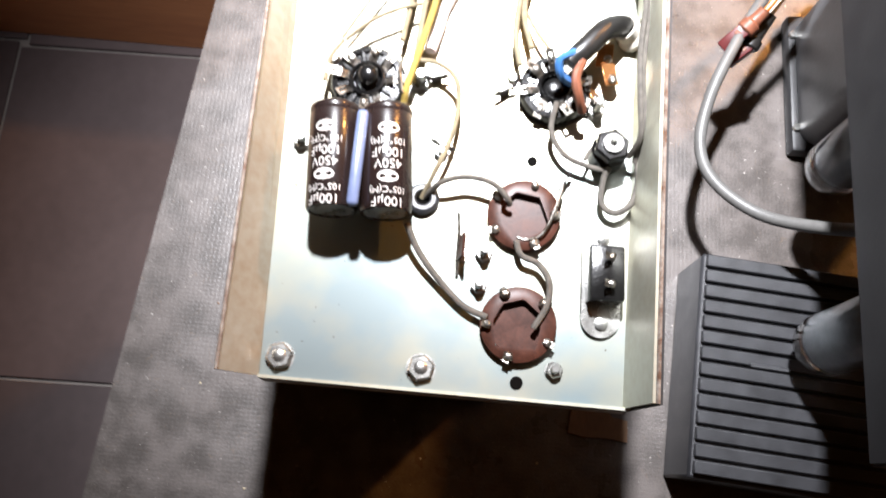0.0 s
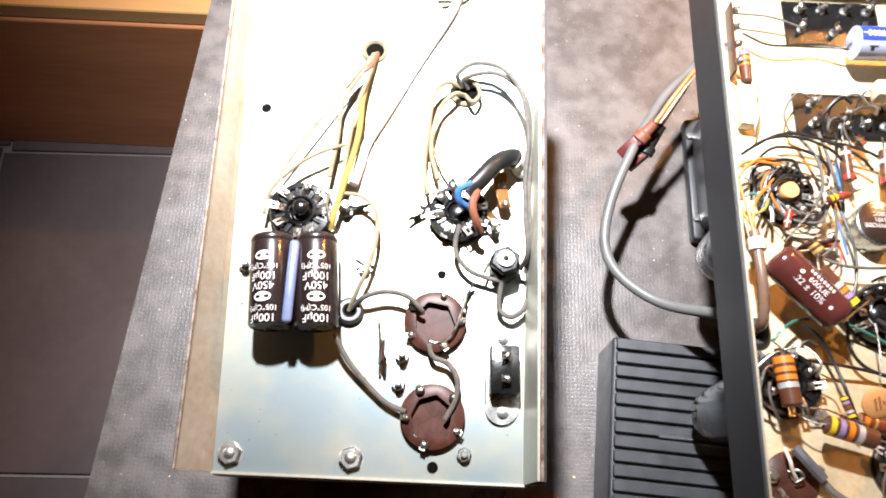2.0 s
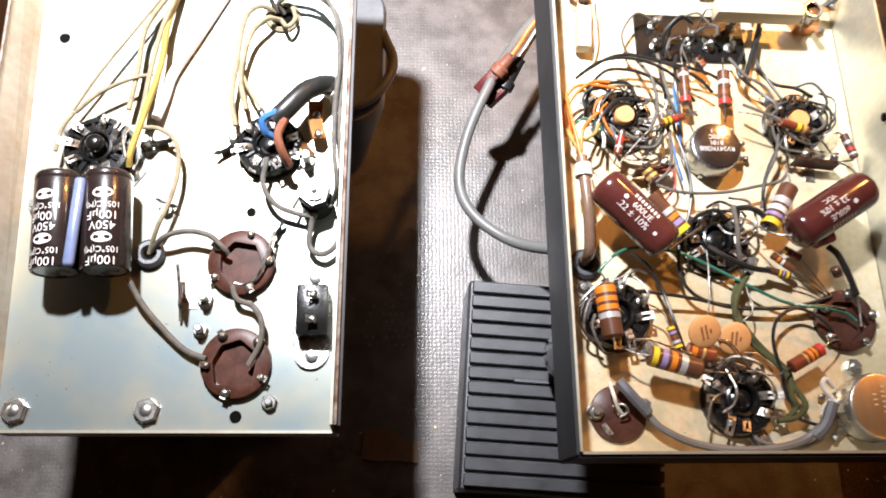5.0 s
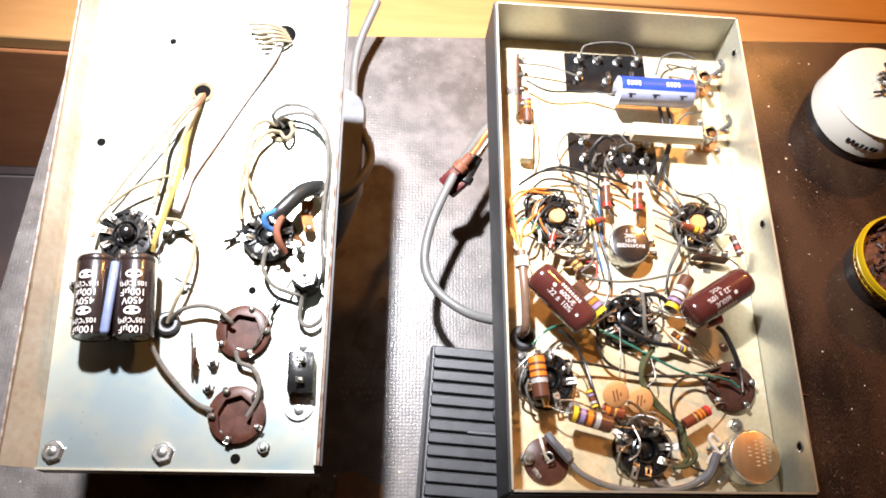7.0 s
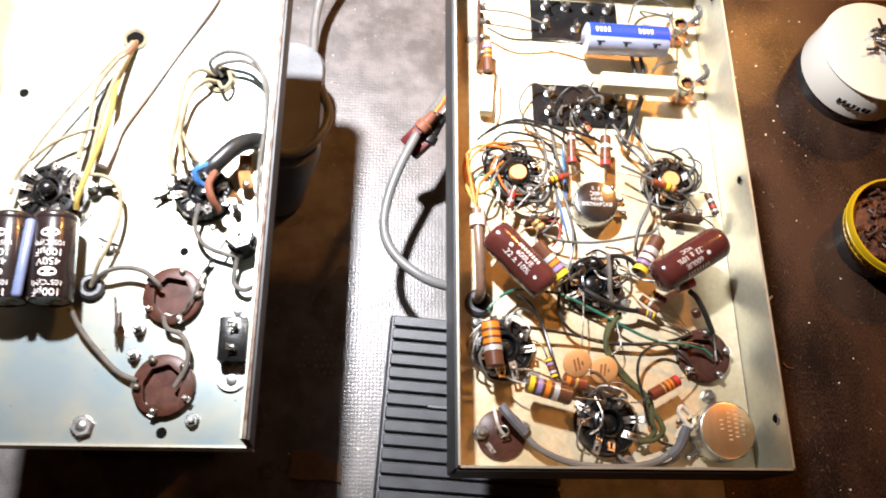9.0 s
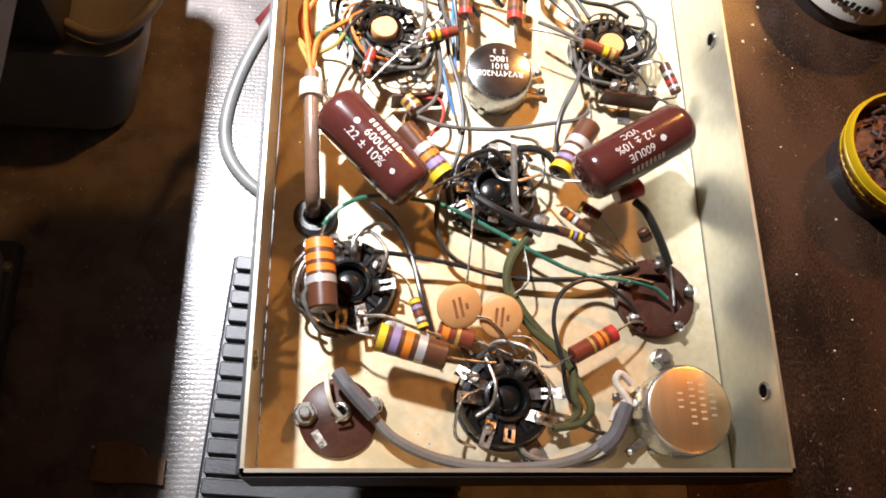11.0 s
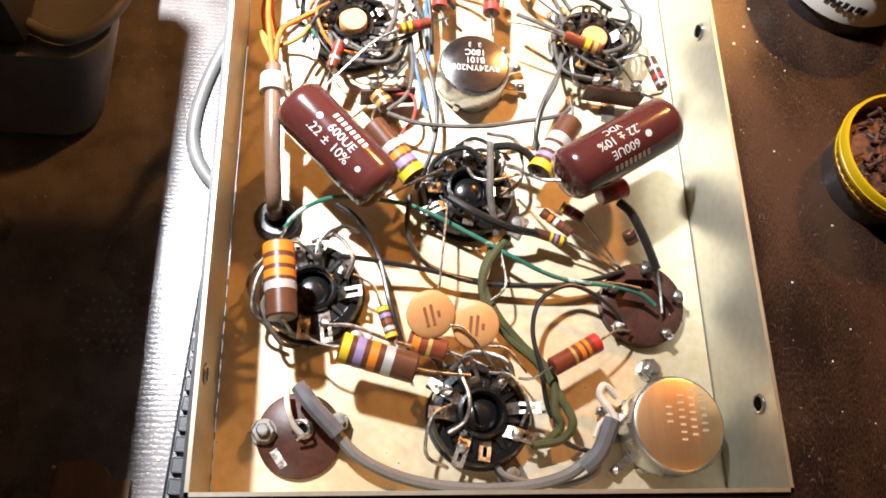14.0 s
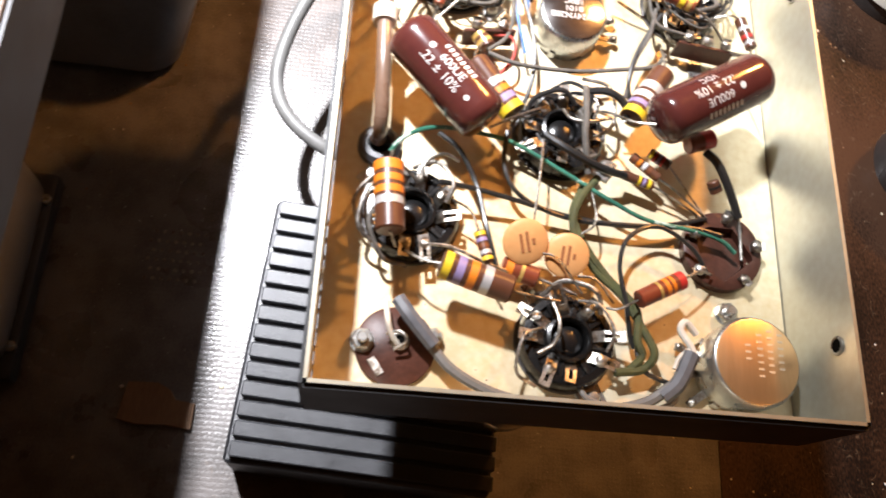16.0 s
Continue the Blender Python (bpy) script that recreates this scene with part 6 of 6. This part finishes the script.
LWIRES = (
    ("pale_sleeve", 0.0026, [(0.0395, 0.3041, 0.1742), (0.0343, 0.2857, 0.175), (0.0177, 0.2548, 0.1715), (0.0033, 0.2259, 0.170), (-0.0075, 0.2045, 0.1690), (-0.0104, 0.1916, 0.1690), (-0.0132, 0.1795, 0.1700)], "pale pink plastic sleeve over the bundle"),
    ("w_cream", 0.0007, [(-0.0083, 0.2580, 0.1705), (-0.0131, 0.2451, 0.1768), (-0.0233, 0.2293, 0.1755), (-0.0405, 0.2017, 0.1734), (-0.0520, 0.1824, 0.1699)], "thin cream cloth wire to the tube socket"),
    ("w_cream", 0.0010, [(-0.0160, 0.2012, 0.1732), (-0.0263, 0.1966, 0.1753), (-0.0393, 0.1898, 0.1741), (-0.0503, 0.1808, 0.1710)], "tan cloth wire lying over the bundle"),
    ("w_cream", 0.0013, [(-0.0075, 0.2590, 0.1706), (-0.0131, 0.2426, 0.1757), (-0.0217, 0.2252, 0.1745), (-0.0230, 0.2037, 0.1738), (-0.0256, 0.1824, 0.1719)], "cream cloth wire in the bundle"),
    ("w_cream", 0.0013, [(-0.0065, 0.2580, 0.1707), (-0.0103, 0.2355, 0.1767), (-0.0145, 0.2205, 0.1749), (-0.0172, 0.1991, 0.1741), (-0.0189, 0.1741, 0.1732)], "cream cloth wire beside the yellow one"),
    ("w_yellow", 0.0016, [(-0.0060, 0.2590, 0.1707), (-0.0110, 0.2305, 0.1745), (-0.0120, 0.2046, 0.1757), (-0.0169, 0.1789, 0.1755), (-0.0213, 0.1589, 0.1746), (-0.0221, 0.1531, 0.1713)], "thick yellow cloth wire down to the capacitors"),
    ("w_brown", 0.0011, [(-0.0055, 0.2597, 0.1708), (-0.0084, 0.2480, 0.1752), (-0.0158, 0.2410, 0.1754), (-0.0198, 0.2343, 0.1729)], "brown wire end at the grommet"),
    ("w_cream", 0.0013, [(0.0405, 0.2387, 0.1727), (0.0333, 0.2374, 0.1791), (0.0266, 0.2296, 0.1784), (0.0242, 0.2050, 0.1774), (0.0232, 0.1871, 0.1768), (0.0259, 0.1726, 0.1766)], "cream cloth wire from the ring"),
    ("w_cream", 0.0013, [(0.0434, 0.2338, 0.1728), (0.0371, 0.2301, 0.1792), (0.0297, 0.2202, 0.1783), (0.0263, 0.1995, 0.1764), (0.0304, 0.1807, 0.1772)], "cream cloth wire looping down"),
    ("w_cream", 0.0009, [(0.0271, 0.2006, 0.1745), (0.0320, 0.1900, 0.1766), (0.0389, 0.1798, 0.1778)], "thin cream cloth wire branch"),
    ("w_grey", 0.0012, [(0.0419, 0.2386, 0.1728), (0.0388, 0.2421, 0.1797), (0.0469, 0.2470, 0.1835), (0.0591, 0.2443, 0.1863), (0.0671, 0.2350, 0.1896), (0.0725, 0.2202, 0.1936), (0.0747, 0.1970, 0.1951), (0.0732, 0.1749, 0.1933), (0.0736, 0.1531, 0.1927), (0.0750, 0.1388, 0.1884), (0.0727, 0.1339, 0.1780)], "grey cloth wire along the wall"),
    ("w_grey", 0.0012, [(0.0447, 0.2377, 0.1730), (0.0430, 0.2408, 0.1790), (0.0566, 0.2415, 0.1840), (0.0673, 0.2341, 0.1876), (0.0742, 0.2187, 0.1927), (0.0761, 0.1929, 0.1921), (0.0751, 0.1653, 0.1902), (0.0767, 0.1445, 0.1877), (0.0752, 0.1317, 0.1782)], "grey cloth wire beside its twin"),
    ("w_cream", 0.0011, [(0.0434, 0.2338, 0.1728), (0.0474, 0.2263, 0.1789), (0.0510, 0.2313, 0.1783), (0.0493, 0.2382, 0.1774)], "short cream wire in the ring"),
    ("w_grey", 0.0013, [(0.0757, 0.1371, 0.1784), (0.0771, 0.1241, 0.1771), (0.0746, 0.1144, 0.1756), (0.0683, 0.1102, 0.1750), (0.0628, 0.1143, 0.1747), (0.0632, 0.1240, 0.1760), (0.0650, 0.1287, 0.1783)], "grey cloth wire looped below the fuse holder"),
    ("w_grey", 0.0012, [(0.0420, 0.1555, 0.1793), (0.0406, 0.1433, 0.1769), (0.0465, 0.1337, 0.1760), (0.0568, 0.1293, 0.1757), (0.0656, 0.1274, 0.1773)], "grey cloth wire from socket to fuse holder"),
    ("w_grey", 0.0008, [(0.0657, 0.1432, 0.1758), (0.0579, 0.1370, 0.1770), (0.0549, 0.1313, 0.1776)], "short grey lead at the fuse holder"),
    ("w_cream", 0.0011, [(-0.0109, 0.1133, 0.1640), (-0.0060, 0.1229, 0.1727), (-0.0015, 0.1346, 0.1744), (0.0012, 0.1496, 0.1750), (-0.0005, 0.1632, 0.1763), (-0.0083, 0.1703, 0.1759), (-0.0171, 0.1722, 0.1743)], "grey-cream cloth wire from the grommet"),
    ("w_grey", 0.0012, [(-0.0099, 0.1141, 0.1641), (-0.0027, 0.1181, 0.1728), (0.0075, 0.1205, 0.1746), (0.0177, 0.1185, 0.1754), (0.0242, 0.1134, 0.1737), (0.0260, 0.1112, 0.1708)], "grey cloth wire arching to the brown wafer"),
    ("w_grey", 0.0013, [(0.0293, 0.0960, 0.1716), (0.0318, 0.0899, 0.1716), (0.0388, 0.0868, 0.1720), (0.0434, 0.0792, 0.1732), (0.0429, 0.0696, 0.1718), (0.0383, 0.0607, 0.1702)], "grey cloth wire between the two wafers"),
    ("w_grey", 0.0013, [(-0.0157, 0.0986, 0.1742), (-0.0097, 0.0882, 0.1703), (-0.0006, 0.0777, 0.1677), (0.0098, 0.0682, 0.1672), (0.0199, 0.0638, 0.1689)], "grey cloth wire from capacitor to wafer"),
    ("tin", 0.0007, [(0.0468, 0.1207, 0.1747), (0.0444, 0.1105, 0.1752), (0.0397, 0.0994, 0.1725), (0.0335, 0.0973, 0.1699), (0.0297, 0.0980, 0.1697)], "bare tinned wire to the wafer"),
    ("tin", 0.0008, [(-0.0247, 0.1726, 0.1727), (-0.0249, 0.1651, 0.1765), (-0.0230, 0.1557, 0.1753)], "bare tinned wire at the tube socket"),
    ("w_cream", 0.001, [(-0.0511, 0.1808, 0.1709), (-0.0557, 0.1726, 0.1703), (-0.0572, 0.1611, 0.1699)], "cream wire end at the socket lug"),
)
for m_, r, pts, label in LWIRES:
    wire(m_, r, pts, label)
# a further ring of wires towards the back of the plate
bx, by = (0.0409, 0.3064, 0.1728)[:2]
wire("w_cream", 0.0011, [(0.0410, 0.3079, 0.1748), (0.0326, 0.3072, 0.1812), (0.0181, 0.3086, 0.1791)], "cream cloth wire out of the far ring")
wire("w_cream", 0.0011, [(0.0422, 0.3058, 0.1749), (0.0339, 0.3043, 0.1812), (0.0206, 0.3048, 0.1792)], "cream cloth wire out of the far ring")
wire("w_cream", 0.0011, [(0.0434, 0.3036, 0.1749), (0.0352, 0.3013, 0.1812), (0.0230, 0.3010, 0.1792)], "cream cloth wire out of the far ring")
wire("w_cream", 0.0011, [(0.0447, 0.3015, 0.1749), (0.0365, 0.2983, 0.1812), (0.0255, 0.2972, 0.1793)], "cream cloth wire out of the far ring")
wire("w_cream", 0.0011, [(0.0459, 0.2994, 0.1750), (0.0378, 0.2954, 0.1812), (0.0279, 0.2934, 0.1794)], "cream cloth wire out of the far ring")
bm = B(); lathe(bm, [(0, 0), (0.007, 0), (0.007, 0.0007), (0, 0.0007)], pose(bx, by, LZ(bx, by)), 24)
tagged(part("wire_hole", bm, "hole_shade"), "round wire hole drawn as a dark disc on the plate", "hole")

# ---- cable between the two chassis, with red crimp ends ----
wire("grey_jacket", 0.0034, [(0.215, 0.132, 0.125), (0.196, 0.142, 0.092), (0.172, 0.1545, 0.07), (0.15, 0.1735, 0.063), (0.1412, 0.195, 0.063), (0.146, 0.225, 0.066), (0.16, 0.259, 0.069), (0.176, 0.289, 0.067), (0.193, 0.315, 0.062), (0.222, 0.346, 0.06)], "thick grey jacketed cable hanging between the chassis", "cable", 14)
for k, (sleeve, lead, text, ends) in enumerate((
        ("w_brown", "w_orange", "red-brown stepped crimp connector on an orange wire", ((0.1505, 0.2565, 0.058), (0.1665, 0.2695, 0.071), (0.1765, 0.2795, 0.078), (0.1885, 0.2965, 0.086), (0.2145, 0.330, 0.092))),
        ("w_black", "w_white", "black stepped crimp connector on a white wire", ((0.155, 0.252, 0.05), (0.1725, 0.2655, 0.062), (0.1835, 0.2845, 0.069), (0.196, 0.304, 0.077), (0.2155, 0.336, 0.086))))):
    p0, p1, p2, p3, p4 = [Vector(q) for q in ends]
    c = thing("crimp_connector", text, "connector", p0, "crimp connectors")
    ln = (p2 - p1).length
    bm = B(); lathe(bm, [(0, 0), (0.0048, 0), (0.0058, 0.001), (0.0058, 0.006), (0.0042, 0.0075), (0.0038, ln - 0.001), (0.0041, ln), (0.0022, ln), (0.002, ln - 0.002), (0, ln - 0.002)], along(p1 - (p2 - p1) * 0.15, p2), 20)
    part("sleeve", bm, sleeve, c)
    bm = B(); box(bm, (0.0085, 0.008, 0.017), along(p1, p0) @ pose(0, 0, 0.0005), 0.001, 2)
    housing = part("housing", bm, "w_darkred", c, "dark red connector housing")
    bm = B(); box(bm, (0.0045, 0.0088, 0.003), along(p1, p0) @ pose(0, 0, 0.004), 0.0004)
    part("latch", bm, "w_brown", housing)
    bm = B(); sweep(bm, [p1 + (p2 - p1) * 0.9, p2 + (p3 - p2) * 0.3, p3, p4], 0.0017)
    part("lead", bm, lead, c)

# power lead down the outside of the left chassis
wire("grey_jacket", 0.0034, [(0.0, 0.29, 0.056), (0.02, 0.277, 0.056), (0.045, 0.263, 0.056), (0.068, 0.2515, 0.056), (0.0835, 0.2555, 0.056), (0.095, 0.27, 0.056), (0.099, 0.287, 0.054), (0.0925, 0.311, 0.046), (0.0835, 0.345, 0.03), (0.084, 0.40, 0.03), (0.1, 0.4475, 0.04)], "grey mains lead draped round the transformer", "cable", 12)

# ---- tubes hanging below the amplifier plate ----
def valve(x, y, label, r=0.0165, low=0.062):
    c = thing("vacuum_tube", label, "vacuum tube", (x, y, RZ), "vacuum tubes")
    top = RZ - 0.002
    bm = B(); lathe(bm, [(0, 0), (0.0155, 0), (0.0165, -0.002), (0.0165, -0.016), (0.0145, -0.018), (0, -0.018)], pose(x, y, top), 32)
    part("base", bm, "phenolic", c)
    h = top - 0.018 - low
    bm = B(); lathe(bm, [(0.0135, -0.018), (r, -0.026), (r, -0.018 - h + 0.012), (r * 0.93, -0.018 - h + 0.006), (r * 0.72, -0.018 - h + 0.0018), (r * 0.4, -0.018 - h), (0, -0.018 - h)], pose(x, y, top), 36)
    part("envelope", bm, "tubeglass", c, "clear glass envelope")
    bm = B(); lathe(bm, [(0, -0.02), (r * 0.7, -0.02), (r * 0.72, -0.02 - h * 0.75), (r * 0.5, -0.02 - h * 0.8), (0, -0.02 - h * 0.8)], pose(x, y, top), 20)
    part("plate_structure", bm, "tubegetter", c, "grey metal plate structure")
    return c
for x, y in ((0.2031, 0.0847), (0.2135, 0.1853), (0.3027, 0.185), (0.2537, 0.1216), (0.2556, 0.0463)):
    valve(x, y, "glass vacuum tube hanging under its socket")

# ---- tins on the table ----
def tin(x, y, r, h, side, lid, label, fill, rim):
    c = thing("tin", label, "tin", (x, y, 0))
    lo, z0 = (r * 0.9, h * 0.42) if rim else (r, h * 0.27)
    # dark base shaped to stand for the tin's shadow and table reflection
    bm = B(); lathe(bm, [(0, 0), (lo * 0.96, 0), (lo * 0.965, 0.001), (lo * 0.965, z0), (0, z0)], pose(x, y, 0), 56)
    part("base", bm, "can", c, "dark base in place of the tin's shadow and reflection")
    if rim:
        line = [(0, z0), (lo - 0.001, z0), (lo, z0 + 0.001), (r * 0.97, h * 0.75), (r, h * 0.78), (r, h - 0.001), (r - 0.0008, h), (r - 0.002, h), (r - 0.0025, h - 0.002), (r - 0.003, h * 0.55), (0, h * 0.55)]
    else:
        line = [(0, z0), (lo - 0.001, z0), (lo, z0 + 0.001), (r * 0.965, h - 0.001), (r * 0.95, h), (0, h)]
    bm = B(); lathe(bm, line, pose(x, y, 0), 64)
    part("can", bm, side, c)
    for k in range(2 if rim else 0):
        zz = h * (0.58 + 0.24 * k)
        q = (lo + (r * 0.97 - lo) * 0.53 if k == 0 else r) + 0.0006
        bm = B(); lathe(bm, [(q - 0.001, zz), (q, zz + 0.0006), (q - 0.001, zz + 0.0012)], pose(x, y, 0), 64)
        part("bead", bm, side, c)
    return c

def screw(p, turn, tilt, ln, material, label, group):
    c = thing("screw", label, "screw", p, group)
    m = pose(*p, tilt, 0, turn)
    bm = B(); lathe(bm, [(0, 0), (0.0024, 0.0003), (0.0028, 0.0012), (0.0024, 0.002), (0.0012, 0.0022), (0.0012, ln), (0, ln + 0.001)], m, 8)
    part("shank", bm, material, c)
    bm = B(); box(bm, (0.004, 0.0006, 0.0004), m @ pose(0, 0, -0.0002))
    part("slot", bm, "hole_shade", c)
    return c
white = tin(0.5514, 0.3797, 0.0492, 0.0437, "white_lid", None, "ivory plastic tin with a heap of small screws on its lid", None, False)
bm = B(); lathe(bm, [(0, 0), (0.048, 0), (0.0484, 0.0006), (0.048, 0.0012), (0, 0.0012)], pose(0.5514, 0.3797, 0.0439), 64)
part("lid", bm, "white_lid", white, "ivory lid")
for k in range(7):
    a = radians(232 + 5 * k)
    bm = B(); box(bm, (0.003, 0.0004, 0.005), pose(0.5514 + 0.0494 * math.cos(a), 0.3797 + 0.0494 * math.sin(a), 0.024 + 0.001 * (k % 2), 0, 0, math.degrees(a) + 90))
    part("print", bm, "black_paint", white)
yellow = tin(0.545, 0.224, 0.041, 0.035, "ytin", None, "round yellow tin filled with rusty screws", None, True)
for k in range(9):
    a = radians(175 + 8 * k)
    bm = B(); box(bm, (0.003, 0.0004, 0.0035), pose(0.545 + 0.0385 * math.cos(a), 0.224 + 0.0385 * math.sin(a), 0.0185, 0, 0, math.degrees(a) + 90))
    part("print", bm, "brownb", yellow)
rnd = random.Random(4)
bm = B()
lathe(bm, [(0, 0.002), (0.02, 0.001), (0.0375, -0.002), (0.0375, -0.004), (0, -0.004)], pose(0.545, 0.224, 0.024), 40)
fill = tagged(part("screw_heap", bm, "rust"), "bed of small rusty screws in the yellow tin", "screws", kind="stuff")
for k in range(70):
    a, q = rnd.uniform(0, 6.28), 0.035 * math.sqrt(rnd.random())
    screw((0.545 + q * math.cos(a), 0.224 + q * math.sin(a), 0.0275), rnd.uniform(0, 360), rnd.uniform(60, 110), rnd.uniform(0.006, 0.010), rnd.choice(("rust", "rust", "rust", "can")), "small rusty screw in the yellow tin", "screws in the yellow tin")
for k in range(26):
    a, q = rnd.uniform(0, 6.28), 0.016 * math.sqrt(rnd.random())
    screw((0.5615 + q * math.cos(a), 0.385 + q * math.sin(a), 0.0465 + 0.0045 * rnd.random()), rnd.uniform(0, 360), rnd.uniform(65, 105), rnd.uniform(0.006, 0.012), rnd.choice(("can", "black_paint", "steel")), "small dark screw on the ivory lid", "screws on the lid")

# crumbs and wire offcuts on the table
for k in range(110):
    x, y = (rnd.uniform(0.35, 0.52), rnd.uniform(0.0, 0.44)) if k < 76 else (rnd.uniform(-0.17, 0.14), rnd.uniform(-0.02, 0.42))
    bm = B(); s = rnd.uniform(0.0004, 0.0011)
    blob(bm, (x, y, s * 0.4), s, 0.5)
    tagged(part("crumb", bm, rnd.choice(("print_", "cem", "scrap"))), "tiny pale crumb on the table", "crumb", "crumbs on the table")
wire("copper", 0.0005, [(0.449, 0.1205, 0.0006), (0.4525, 0.117, 0.0012), (0.457, 0.1165, 0.0006)], "curled copper wire offcut on the table", "wire_offcut")
wire("print_", 0.0007, [(0.445, 0.170, 0.0008), (0.449, 0.174, 0.0008)], "pale wire offcut on the table", "wire_offcut")

# pale dots in staggered rows on the table
bm = B()
for i in range(7):
    for j in range(6):
        lathe(bm, [(0, 0), (0.0011, 0), (0.0011, 0.0002), (0, 0.0002)], pose(0.082 + 0.0042 * i + 0.0021 * (j % 2), 0.106 + 0.0052 * j, 0), 8)
tagged(part("worn_dots", bm, "dots"), "faint pale dot pattern on the table", "marks", kind="stuff")
